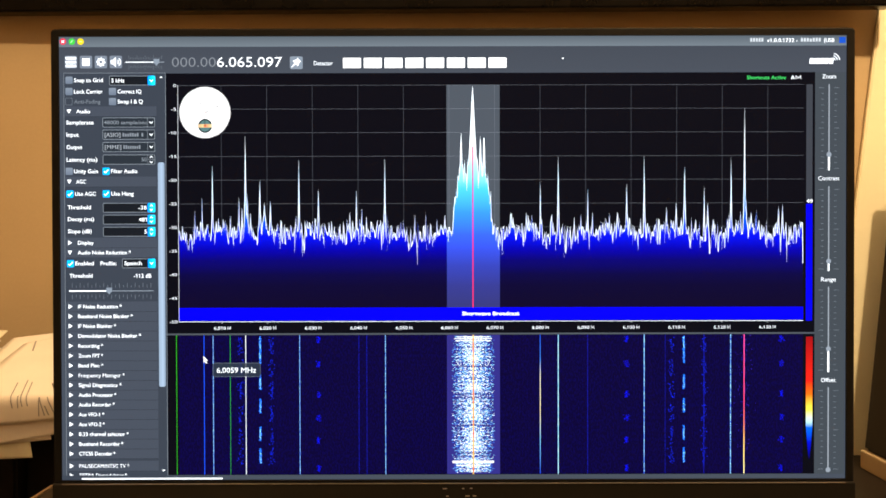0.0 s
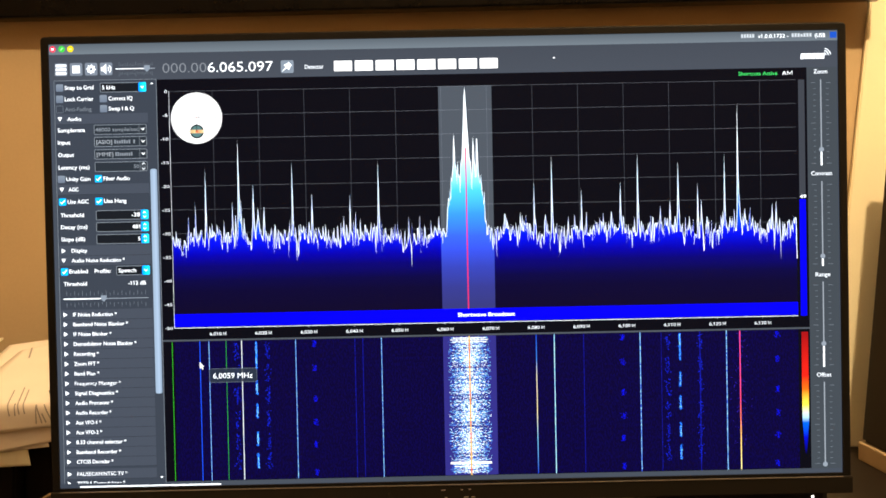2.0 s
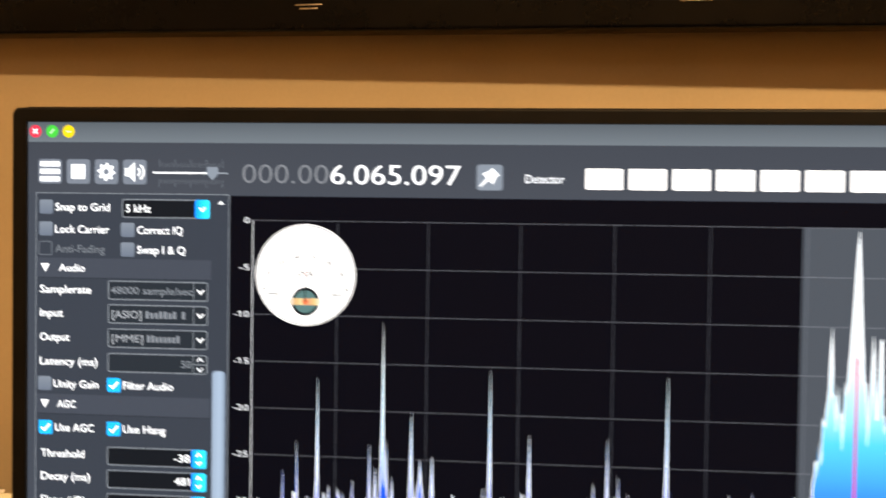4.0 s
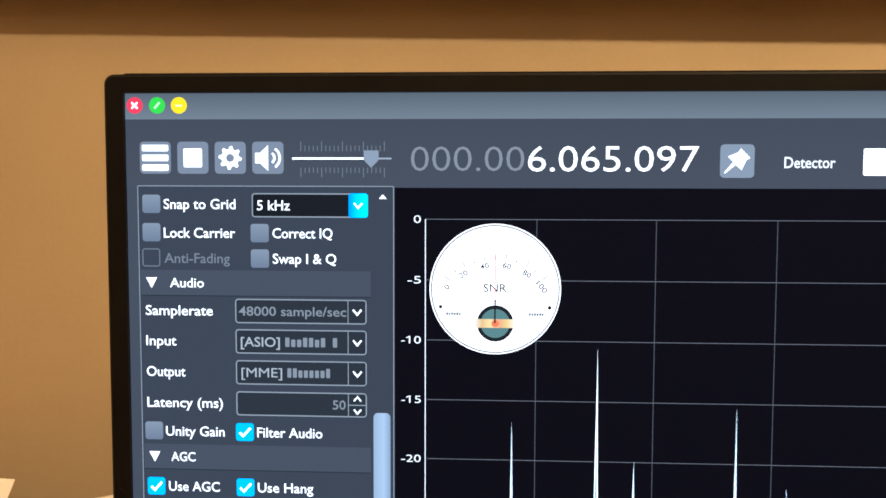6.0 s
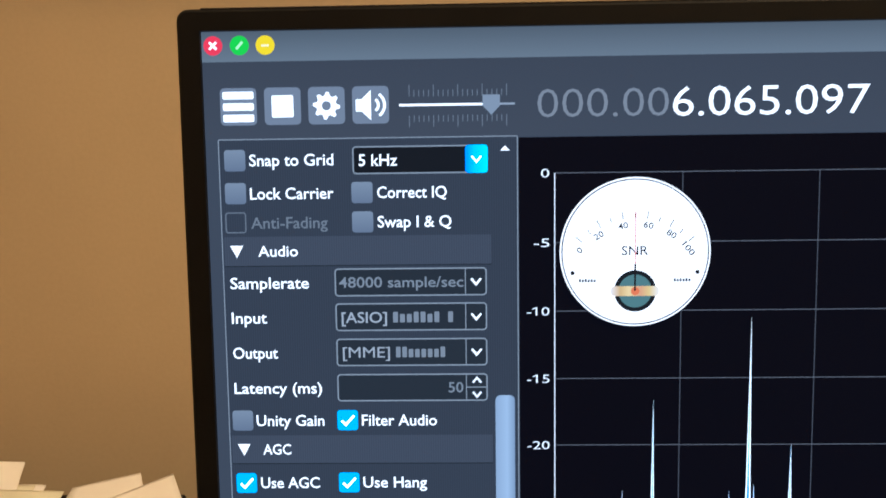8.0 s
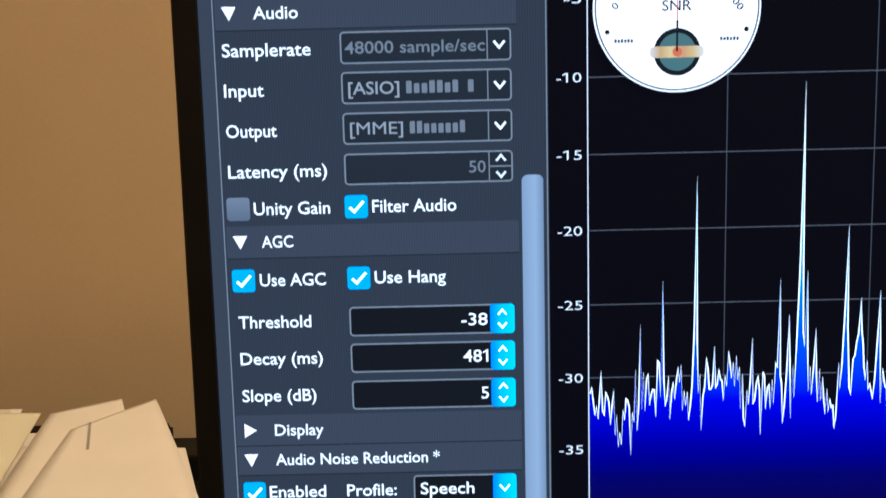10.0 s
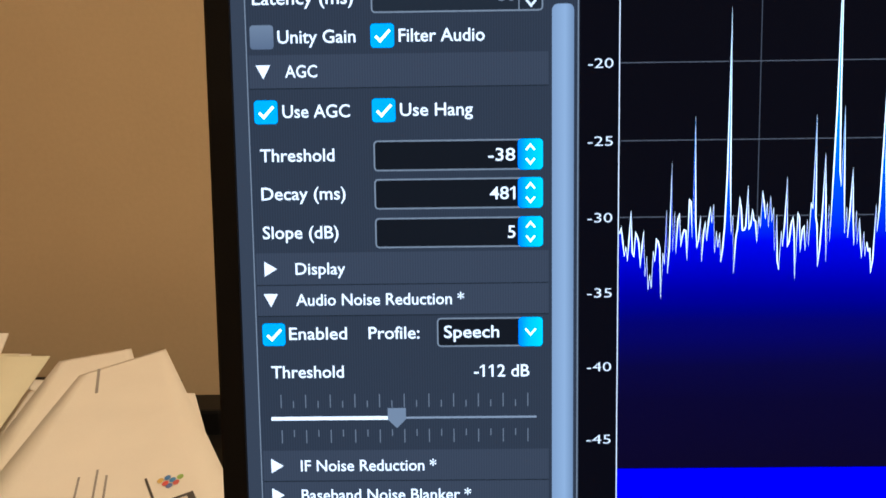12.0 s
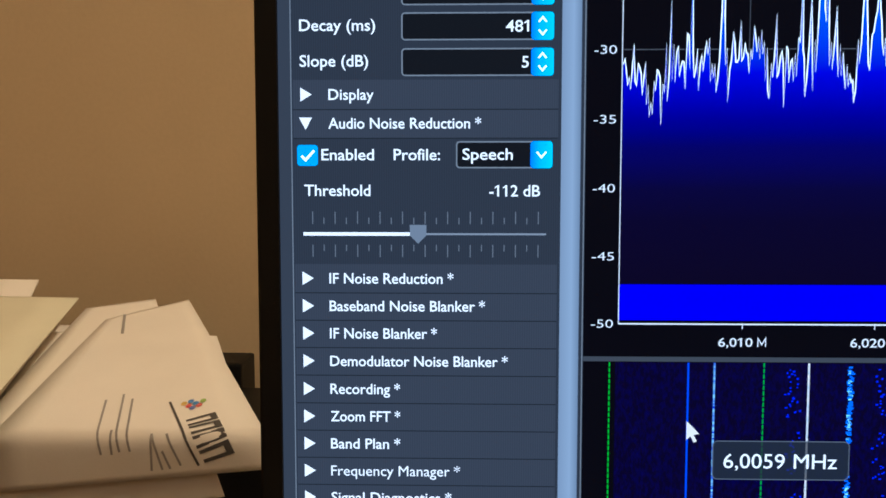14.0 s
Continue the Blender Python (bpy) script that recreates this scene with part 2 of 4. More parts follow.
part("bezel", bezel_ring(-5.2, -5.6, 603.4, 341.5, 3.0, 0.75, -0.1, 597.3, 336.6, -0.0016, 0.016), PLASTIC, monitor, "thin black plastic bezel")
part("top_edge", bm_box(X0 + 0.001, -0.0010, Z0 + 0.0055, X0 + 0.598, 0.015, Z0 + 0.0059, 0.00015), surface("polished_black_edge", (0.008, 0.007, 0.006), 0.22, vary=0.3, spec=0.6), monitor, "polished black top edge")
part("chin", bm_box(X0 - 0.0052, -0.0045, Z0 - 0.3515, X0 + 0.6034, 0.016, Z0 - 0.3388, 0.0009), CHIN, monitor, "dark brown-black lower bezel strip")
# highlight along the chin's top edge, put in as a lighter strip
part("chin_glint", bm_box(X0 + 0.002, -0.0050, Z0 - 0.3391, X0 + 0.5962, -0.0030, Z0 - 0.3386, 0.0002), surface("chin_glint_tan", (0.19, 0.165, 0.14), 0.35, metal=0.5, vary=0.3, scale=20, stretch=(0.3, 1, 1)), monitor, "thin tan strip for the highlight on the chin's top edge")
part("back_shell", bm_box(X0 + 0.010, 0.016, Z0 - 0.332, X0 + 0.588, 0.052, Z0 - 0.006, 0.012, 3), PLASTIC, monitor)
part("stand_neck", bm_box(-0.042, 0.052, 0.757, 0.042, 0.072, 1.05, 0.006), PLASTIC, monitor)
part("stand_foot", bm_box(-0.11, -0.02, 0.75, 0.11, 0.15, 0.762, 0.004), PLASTIC, monitor)
for u, v, w, slant in ((290.6, 342.3, 3.2, 0), (305.3, 342.3, 1.6, 0), (311.2, 342.1, 1.8, 0), (293.0, 348.0, 2.0, 0), (307.6, 347.9, 3.4, 0), (313.2, 347.9, 2.8, 0)):
    part("badge_stroke", bm_box(X0 + u / 1000, -0.0048, Z0 - (v + 0.7) / 1000, X0 + (u + w) / 1000, -0.0044, Z0 - v / 1000), SILVER, monitor, "dull silver badge mark")

# the display and what it shows
display = part("display", bm_box(X0 - 0.0005, 0.0, Z0 - SH - 0.0005, X0 + SW + 0.0005, 0.004, Z0 + 0.0005), glow(64, 71, 82), monitor, "lit display with a dark grey radio program")


def patch(name, pts, mat, layer, label=""):
    bm = bmesh.new()
    bm.faces.new([bm.verts.new(at(u, v, layer)) for u, v in pts])
    bmesh.ops.recalc_face_normals(bm, faces=bm.faces)
    for f in bm.faces:
        if f.normal.y > 0:
            f.normal_flip()
    return part(name, bm, mat, display, label)


def rect(name, u0, v0, u1, v1, mat, layer=1, label=""):
    return patch(name, [(u0, v0), (u0, v1), (u1, v1), (u1, v0)], mat, layer, label)


def rrect(name, u0, v0, u1, v1, r, mat, layer=1, label=""):
    return patch(name, corner_loop(u0, v0, u1, v1, r), mat, layer, label)


def disc(name, u, v, r, mat, layer, n=40, label=""):
    return patch(name, [(u + r * math.cos(k * math.tau / n), v - r * math.sin(k * math.tau / n)) for k in range(n)], mat, layer, label)


def ring(name, outer, inner, mat, layer):
    bm = bmesh.new()
    a, b = [bm.verts.new(at(*q, layer)) for q in outer], [bm.verts.new(at(*q, layer)) for q in inner]
    n = len(a)
    for k in range(n):
        bm.faces.new((a[k], a[(k + 1) % n], b[(k + 1) % n], b[k]))
    return part(name, bm, mat, display)


def outline(name, u0, v0, u1, v1, r, w, mat, layer):
    return ring(name, corner_loop(u0, v0, u1, v1, r), corner_loop(u0 + w, v0 + w, u1 - w, v1 - w, max(r - w, 0.05)), mat, layer)


def stroke(bm, pts, w, layer):
    """Thin lines along points on the display, added to bm, mitred at the bends."""
    pts = [Vector(p) for p in pts]
    left, right = [], []
    for i, p in enumerate(pts):
        d0 = (p - pts[i - 1]).normalized() if i else (pts[1] - p).normalized()
        d1 = (pts[i + 1] - p).normalized() if i < len(pts) - 1 else d0
        n0, n1 = Vector((-d0.y, d0.x)), Vector((-d1.y, d1.x))
        m = n0 + n1
        m = m.normalized() if m.length > 1e-4 else n0
        k = min(w / 2 / max(m.dot(n0), 0.3), w * 1.3)
        left.append(bm.verts.new(at(*(p + m * k), layer)))
        right.append(bm.verts.new(at(*(p - m * k), layer)))
    for i in range(len(pts) - 1):
        bm.faces.new((left[i], left[i + 1], right[i + 1], right[i]))


def line(name, pts, w, mat, layer):
    bm = bmesh.new()
    stroke(bm, pts, w, layer)
    return part(name, bm, mat, display)


def text_mesh(body, bold):
    cu = bpy.data.curves.new("lettering", "FONT")
    cu.body, cu.size, cu.resolution_u, cu.offset = body, 1.0, 3, bold
    ob = bpy.data.objects.new("lettering", cu)
    scene.collection.objects.link(ob)
    bpy.context.view_layer.update()
    me = bpy.data.meshes.new_from_object(ob.evaluated_get(bpy.context.evaluated_depsgraph_get()))
    bpy.data.objects.remove(ob)
    bpy.data.curves.remove(cu)
    return me


CAP = max(v.co.y for v in text_mesh("H", 0.0).vertices)


def caption(body, u0, u1, v, h, mat, layer=3, bold=0.009, turn=0.0, name="caption"):
    """Words of cap height h, from u0 to u1, their capitals centred on v; turn: degrees."""
    bold = 0.0 if "M" in body else bold
    me = text_mesh(body, bold)
    xs = [q.co.x for q in me.vertices]
    lo, hi = min(xs), max(xs)
    k = h / CAP
    kx = (u1 - u0) / (hi - lo)
    bm = bmesh.new()
    bm.from_mesh(me)
    bpy.data.meshes.remove(me)
    for i, ch in enumerate(body):
        if ch == "1":  # the figure one gets its flag
            stem = text_mesh(body[: i + 1], bold)
            xr = max(q.co.x for q in stem.vertices)
            bpy.data.meshes.remove(stem)
            bm.faces.new([bm.verts.new((x, y, 0)) for x, y in ((xr - 0.085, CAP), (xr - 0.27, CAP - 0.12), (xr - 0.27, CAP - 0.20), (xr - 0.085, CAP - 0.10))])
    c, s = math.cos(radians(turn)), math.sin(radians(turn))
    mu = (u0 + u1) / 2
    for q in bm.verts:
        du, dv = u0 + (q.co.x - lo) * kx - mu, h / 2 - q.co.y * k
        q.co = at(mu + c * du - s * dv, v + s * du + c * dv, layer)
    bmesh.ops.recalc_face_normals(bm, faces=bm.faces)
    return part(name, bm, mat, display)


def letter_m(u0, u1, v, h, w, mat):
    """A capital M with upright legs."""
    t, b, m = v - h / 2, v + h / 2, (u0 + u1) / 2
    line("caption", [(u0, b), (u0, t), (m, b - 0.25 * h), (u1, t), (u1, b)], w, mat, 3)


WHITE, SOFT, DIM = glow(240, 245, 250, 1.5), glow(225, 231, 238, 1.35), glow(128, 136, 145)
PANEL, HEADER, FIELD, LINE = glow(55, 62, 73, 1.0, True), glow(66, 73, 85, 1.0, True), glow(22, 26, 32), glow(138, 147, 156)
ACCENT, BLACK = glow(0, 172, 251, 1.25), glow(7, 8, 17)
KEY = ramp_glow("key_glow", "X", ((0.0, (0, 128, 250)), (0.4, (0, 186, 252)), (1.0, (30, 214, 255))), 1.25)

# window frame: title bar, toolbar, side panel
rect("title_bar", 0, 0, 598, 7.6, ramp_glow("title_bar_glow", "Z", ((0.0, (106, 117, 126)), (0.5, (96, 106, 115)), (1.0, (84, 93, 101)))), 1)
rect("toolbar", 0, 7.6, 598, 27.4, ramp_glow("toolbar_glow", "Z", ((0.0, (66, 72, 82)), (1.0, (62, 68, 78)))), 1)
rect("side_panel", 4.2, 27.6, 81.2, 333.6, PANEL, 1.5)
outline("panel_edge", 4.0, 27.2, 81.2, 334, 0.4, 0.25, LINE, 1.8)
for u, c, mark in ((3.7, (236, 60, 84), "x"), (10.5, (66, 205, 70), "/"), (17.1, (246, 214, 30), "-")):
    disc("window_button", u, 3.5, 2.45, glow(*c), 2, 24)
    if mark == "x":
        line("button_mark", [(u - 0.9, 2.6), (u + 0.9, 4.4)], 0.6, WHITE, 3)
        line("button_mark", [(u - 0.9, 4.4), (u + 0.9, 2.6)], 0.6, WHITE, 3.5)
    elif mark == "/":
        line("button_mark", [(u - 0.8, 4.4), (u + 0.8, 2.6)], 0.7, glow(190, 245, 190), 3)
    else:
        line("button_mark", [(u - 1.0, 3.6), (u + 1.0, 3.6)], 0.55, glow(255, 245, 190), 3)

# toolbar buttons
for u in (9.7, 21.1, 32.4, 43.7):
    rrect("tool_button", u - 4.7, 14.2, u + 4.7, 23.7, 1.2, glow(118, 128, 142), 2)
for v in (16.1, 19.0, 21.9):
    rrect("menu_bar", 5.7, v - 0.95, 13.7, v + 0.95, 0.4, WHITE, 3)
rrect("stop_square", 18.3, 16.2, 23.9, 21.8, 0.4, WHITE, 3)
gear = []
for k in range(32):
    a, r = k * math.tau / 32, (3.5 if k % 4 in (0, 1) else 2.6)
    gear.append((32.4 + r * math.cos(a), 19.0 + r * math.sin(a)))
patch("gear_symbol", gear, WHITE, 3)
disc("gear_hole", 32.4, 19.0, 1.2, glow(118, 128, 142), 3.6, 20)
patch("speaker_symbol", [(39.9, 17.5), (41.4, 17.5), (43.8, 15.2), (43.8, 22.8), (41.4, 20.6), (39.9, 20.6)], WHITE, 3)
for r in (1.7, 3.3):
    line("sound_wave", [(44.0 + r * math.cos(radians(a)), 19.0 + r * math.sin(radians(a))) for a in range(-55, 56, 11)], 0.7, WHITE, 3)


def tick_rows(u0, u1, n, rows, long, short, w, mat, every):
    """Rows of scale marks; rows: the v of each row's base."""
    for v, way in rows:
        for k in range(n):
            u = u0 + (u1 - u0) * k / (n - 1)
            h = long if k % every == 0 else short
            line("scale_mark", [(u, v), (u, v + way * h)], w, mat, 3)


# volume slider
tick_rows(53.6, 78.4, 21, ((17.0, -1), (21.8, 1)), 2.9, 1.6, 0.2, glow(112, 120, 130), 5)
rect("slider_track", 51, 18.85, 74.5, 19.45, WHITE, 3)
rect("slider_track", 74.5, 18.9, 80.5, 19.4, glow(150, 160, 172), 3)
patch("slider_knob", [(72.3, 16.8), (72.3, 19.6), (74.5, 21.9), (76.7, 19.6), (76.7, 16.8)], glow(132, 144, 158), 4)

# tuned frequency
caption("000.00", 86.2, 119.4, 19.2, 7.2, glow(126, 132, 140), bold=-0.010)
caption("6.065.097", 120.4, 169.5, 19.2, 7.3, WHITE, bold=-0.004)
rrect("tool_button", 175.5, 15.0, 185.2, 24.6, 1.2, glow(128, 140, 154), 2)
patch("pin_symbol", [(181.3, 16.2), (184.0, 18.9), (182.9, 19.5), (181.6, 22.4), (179.9, 20.9), (176.9, 23.4), (176.6, 23.1), (179.2, 20.0), (177.6, 18.5), (180.5, 17.3)], WHITE, 3)
caption("Detector", 193.6, 207.9, 20.2, 3.1, SOFT)
for k in range(8):
    rrect("detector_key", 215.7 + 15.75 * k, 16.2, 229.3 + 15.75 * k, 23.9, 0.5, glow(252, 252, 252, 1.4), 2)
patch("menu_arrow", [(381.2, 16.5), (383.2, 16.5), (382.2, 17.8)], WHITE, 3)

def word_bars(u0, u1, v, mat, tall, high=2.1):
    """A word as plain upright bars, one for each letter; tall: which letters stand higher, a blank for a gap."""
    pitch = (u1 - u0) / len(tall)
    for k, t in enumerate(tall):
        if t != " ":
            top = v + high / 2 - (high * 1.28 if t == "T" else high)
            rrect("word_bar", u0 + pitch * k + 0.12 * pitch, top, u0 + pitch * (k + 1) - 0.16 * pitch, v + high / 2 + 0.15, 0.25, mat, 3)


# title words and the maker's mark as plain bars
word_bars(524, 534.5, 3.5, glow(200, 208, 215), "TTTTT")
caption("v1.0.0.1732 -", 536.9, 560.2, 3.6, 2.8, WHITE, bold=0.006)
word_bars(562.3, 578.0, 3.5, glow(200, 208, 215), "TTT-TTT")
caption("(USB", 580.2, 588.0, 3.6, 2.8, WHITE, bold=0.006)
rrect("title_icon", 591.6, 1.2, 596.6, 5.8, 0.4, glow(25, 80, 190), 3)
for k, (a, b) in enumerate(((569.0, 571.8), (572.3, 573.4), (573.9, 576.6), (577.1, 580.0), (580.5, 583.4), (583.9, 587.0))):
    patch("mark_bar", [(a + 0.5, 17.2), (a, 21.4), (b, 21.4), (b + 0.5, 17.2)], WHITE, 3)
for r in (2.0, 3.7, 5.4):
    line("mark_wave", [(586.6 + r * math.cos(radians(a)), 19.0 - r * math.sin(radians(a))) for a in range(5, 81, 15)], 0.75, SOFT, 3)


# side panel
def checkbox(u, v, state):
    if state == "on":
        rrect("checkbox", u - 2.75, v - 2.75, u + 2.75, v + 2.75, 0.8, ACCENT, 2)
        line("tick", [(u - 1.6, v + 0.1), (u - 0.5, v + 1.2), (u + 1.8, v - 1.3)], 0.75, WHITE, 3)
    elif state == "off":
        rrect("checkbox", u - 2.75, v - 2.75, u + 2.75, v + 2.75, 0.8, ramp_glow("checkbox_glow", "Z", ((0, (104, 116, 134)), (1, (126, 138, 152)))), 2)
    else:
        outline("checkbox", u - 2.75, v - 2.75, u + 2.75, v + 2.75, 0.8, 0.35, glow(104, 112, 122), 2)


def chevron(u, v, mat, up=False, s=1.25):
    k = -1 if up else 1
    line("chevron", [(u - s, v - 0.6 * s * k), (u, v + 0.6 * s * k), (u + s, v - 0.6 * s * k)], 0.55, mat, 4)


def field(u0, v0, u1, v1, dim=False):
    rrect("field", u0, v0, u1, v1, 1.0, glow(40, 47, 55) if dim else FIELD, 2)
    outline("field_edge", u0, v0, u1, v1, 1.0, 0.36, LINE, 2.5)


def header(u0, v, body, u1, is_open):
    rect("header_band", 4.6, v - 3.8, 74.2, v + 3.8, HEADER, 1.9)
    rect("header_edge", 4.6, v + 3.8, 74.2, v + 4.05, glow(36, 43, 50), 2.2)
    t = [(6.2, v - 1.5), (9.6, v - 1.5), (7.9, v + 1.7)] if is_open else [(6.6, v - 1.8), (9.6, v), (6.6, v + 1.8)]
    patch("fold_arrow", t, WHITE, 3)
    caption(body, u0, u1, v, 2.75, WHITE)


def spin(u0, u1, v0, v1):
    rrect("spin_key", u0, v0, u1, v1, 0.9, KEY, 3)
    m, h = (u0 + u1) / 2, (v1 - v0)
    chevron(m, v0 + h * 0.28, WHITE, True, 1.05)
    chevron(m, v0 + h * 0.72, WHITE, False, 1.05)


checkbox(8.2, 32.7, "off")
caption("Snap to Grid", 12.0, 33.8, 32.7, 2.9, WHITE)
field(38.7, 29.4, 73.5, 36.6)
caption("5 kHz", 40.3, 50.2, 33.0, 2.9, WHITE)
rrect("drop_key", 67.7, 29.4, 73.5, 36.6, 0.9, KEY, 3)
chevron(70.6, 33.0, WHITE)
patch("scroll_arrow", [(76.7, 31.0), (79.1, 31.0), (77.9, 29.7)], WHITE, 3)
checkbox(8.1, 41.2, "off")
caption("Lock Carrier", 11.9, 33.6, 41.3, 2.9, WHITE)
checkbox(41.0, 41.3, "off")
caption("Correct IQ", 44.9, 62.9, 41.3, 2.9, WHITE)
checkbox(7.9, 48.8, "disabled")
caption("Anti-Fading", 11.9, 31.9, 48.9, 2.9, glow(112, 120, 129))
checkbox(41.0, 48.9, "off")
caption("Swap I & Q", 44.9, 64.0, 48.9, 2.9, WHITE)
header(13.5, 56.3, "Audio", 23.9, True)
for v, body, u1 in ((64.7, "Samplerate", 26.5), (73.9, "Input", 15.2), (83.3, "Output", 17.8), (92.8, "Latency (ms)", 29.2)):
    caption(body, 5.9, u1, v, 2.9, WHITE)
    field(33.3, v - 3.7, 73.0, v + 3.7, True)
    rect("field_rule", 67.3, v - 3.5, 67.55, v + 3.5, LINE, 3)
    if body != "Latency (ms)":
        chevron(70.2, v, WHITE)
caption("48000 sample/sec", 34.4, 66.9, 64.7, 2.7, DIM)
caption("[ASIO]", 34.9, 46.8, 74.0, 2.8, glow(165, 172, 180))
caption("[MME]", 35.0, 47.4, 83.3, 2.8, glow(165, 172, 180))
rect("field_rule", 67.4, 92.65, 73.0, 92.95, LINE, 3)
caption("50", 62.7, 66.6, 92.8, 2.7, DIM)
chevron(70.2, 90.9, SOFT, True, 1.1)
chevron(70.2, 94.7, SOFT, False, 1.1)


word_bars(48.2, 64.4, 74.2, glow(128, 136, 145), "T--TT-T T")
word_bars(48.8, 62.2, 83.5, glow(128, 136, 145), "TT-----T")
checkbox(7.8, 101.6, "off")
caption("Unity Gain", 11.5, 29.6, 101.6, 2.9, WHITE)
checkbox(35.8, 101.6, "on")
caption("Filter Audio", 39.6, 59.5, 101.6, 2.9, WHITE)
header(13.0, 109.5, "AGC", 20.5, True)
checkbox(8.2, 118.8, "on")
caption("Use AGC", 12.1, 27.9, 118.7, 2.9, WHITE)
checkbox(35.8, 118.7, "on")
caption("Use Hang", 39.6, 56.6, 118.6, 2.9, WHITE)
for v, body, u1, number, n0 in ((129.3, "Threshold", 24.0, "-38", 60.1), (138.3, "Decay (ms)", 26.4, "481", 60.4), (147.5, "Slope (dB)", 24.5, "5", 64.6)):
    caption(body, 6.5, u1, v - 0.4, 2.9, WHITE)
    field(33.2, v - 3.6, 72.9, v + 3.6)
    caption(number, n0, 66.4, v, 2.9, WHITE, bold=0.006)
    spin(67.0, 72.9, v - 3.6, v + 3.6)
header(14.0, 155.8, "Display", 25.9, False)
header(13.9, 163.3, "Audio Noise Reduction *", 54.1, True)
checkbox(8.3, 171.7, "on")
caption("Enabled", 12.0, 25.9, 171.5, 2.9, WHITE)
caption("Profile:", 31.1, 43.3, 171.5, 2.9, WHITE)
field(47.5, 168.0, 72.8, 175.1)
caption("Speech", 49.2, 62.4, 171.4, 2.9, WHITE)
rrect("drop_key", 67.0, 168.0, 72.8, 175.1, 0.9, KEY, 3)
chevron(69.9, 171.5, WHITE)
caption("Threshold", 7.4, 24.9, 180.9, 2.9, WHITE)
caption("-112 dB", 56.3, 69.6, 181.0, 2.9, WHITE)
tick_rows(9.5, 69.2, 21, ((189.8, -1), (195.3, 1)), 3.3, 1.7, 0.25, glow(120, 128, 138), 2)
rect("slider_track", 7.0, 192.0, 37.5, 192.9, WHITE, 3)
rect("slider_track", 37.5, 192.2, 71.3, 192.7, glow(150, 160, 172), 3)
patch("slider_knob", [(35.3, 190.0), (35.3, 192.8), (37.5, 195.0), (39.7, 192.8), (39.7, 190.0)], glow(132, 144, 158), 4)
ENTRIES = (("IF Noise Reduction *", 204.3, 46.9), ("Baseband Noise Blanker *", 211.7, 55.3), ("IF Noise Blanker *", 219.1, 42.5), ("Demodulator Noise Blanker *", 226.6, 61.4),
           ("Recording *", 234.2, 32.6), ("Zoom FFT *", 241.7, 32.6), ("Band Plan *", 249.2, 32.6), ("Frequency Manager *", 256.7, 48.7), ("Signal Diagnostics *", 264.1, 46.4),
           ("Audio Processor *", 271.6, 42.4), ("Audio Recorder *", 279.0, 41.0), ("Aux VFO-1 *", 286.5, 33.0), ("Aux VFO-2 *", 294.0, 33.4), ("8.33 channel selector *", 301.5, 51.6),
           ("Baseband Recorder *", 309.0, 47.5), ("CTCSS Decoder *", 316.4, 41.5), ("PAL/SECAM/NTSC TV *", 325.8, 51.8))
for body, v, u1 in ENTRIES:
    header(13.8, v, body, u1, False)
caption("TETRA Demodulator *", 13.8, 50.0, 333.0, 2.75, WHITE)
patch("fold_arrow", [(6.6, 331.4), (9.6, 333.2), (6.6, 335.0)], WHITE, 3)
rect("side_panel_foot", 0, 333.0, 81.2, 336.4, PANEL, 4.5)
rrect("scroll_thumb", 75.0, 95.0, 80.1, 265.5, 1.4, ramp_glow("thumb_glow", "X", ((0, (146, 166, 190)), (0.6, (162, 184, 208)), (1, (130, 150, 174)))), 3)
patch("scroll_arrow", [(76.7, 328.8), (79.3, 328.8), (78.0, 330.2)], WHITE, 3)
rrect("home_bar", 15.7, 335.0, 123.0, 336.1, 0.5, WHITE, 5)

# ---- spectrum plot ----
PU0, PU1 = 90.6, 564.8


def db(v):
    return 36.9 - 3.585 * v


rect("plot_ground", 81.4, 27.7, 573.6, 225.0, BLACK, 1.4)
GRID = glow(100, 104, 112)
for k in range(10):
    rect("grid_line", PU0, db(-5 * k) - 0.1, PU1, db(-5 * k) + 0.1, GRID, 2)
for k in range(13):
    u = 123.2 + 34.54 * k
    rect("grid_line", u - 0.12, db(0), u + 0.12, db(-47), glow(74, 78, 86), 1.8)
    rect("axis_mark", u - 0.12, 215.9, u + 0.12, 217.4, SOFT, 3)
    caption("6,%03d" % (10 * (k + 1)), u - 6.2, u + 2.8, 221.0, 2.3, SOFT, bold=0.006)
    letter_m(u + 4.2, u + 6.2, 221.0, 2.3, 0.32, SOFT)
rect("axis_line", PU0 - 0.17, db(0), PU0 + 0.07, db(-50), SOFT, 6)
rect("axis_line", PU0, db(-50) - 0.25, PU1, db(-50) + 0.15, SOFT, 6)
for k in range(11):
    body = "%d" % (-5 * k)
    caption(body, 88.9 - 1.85 * len(body), 89.2, db(-5 * k), 2.2, SOFT, bold=-0.004)

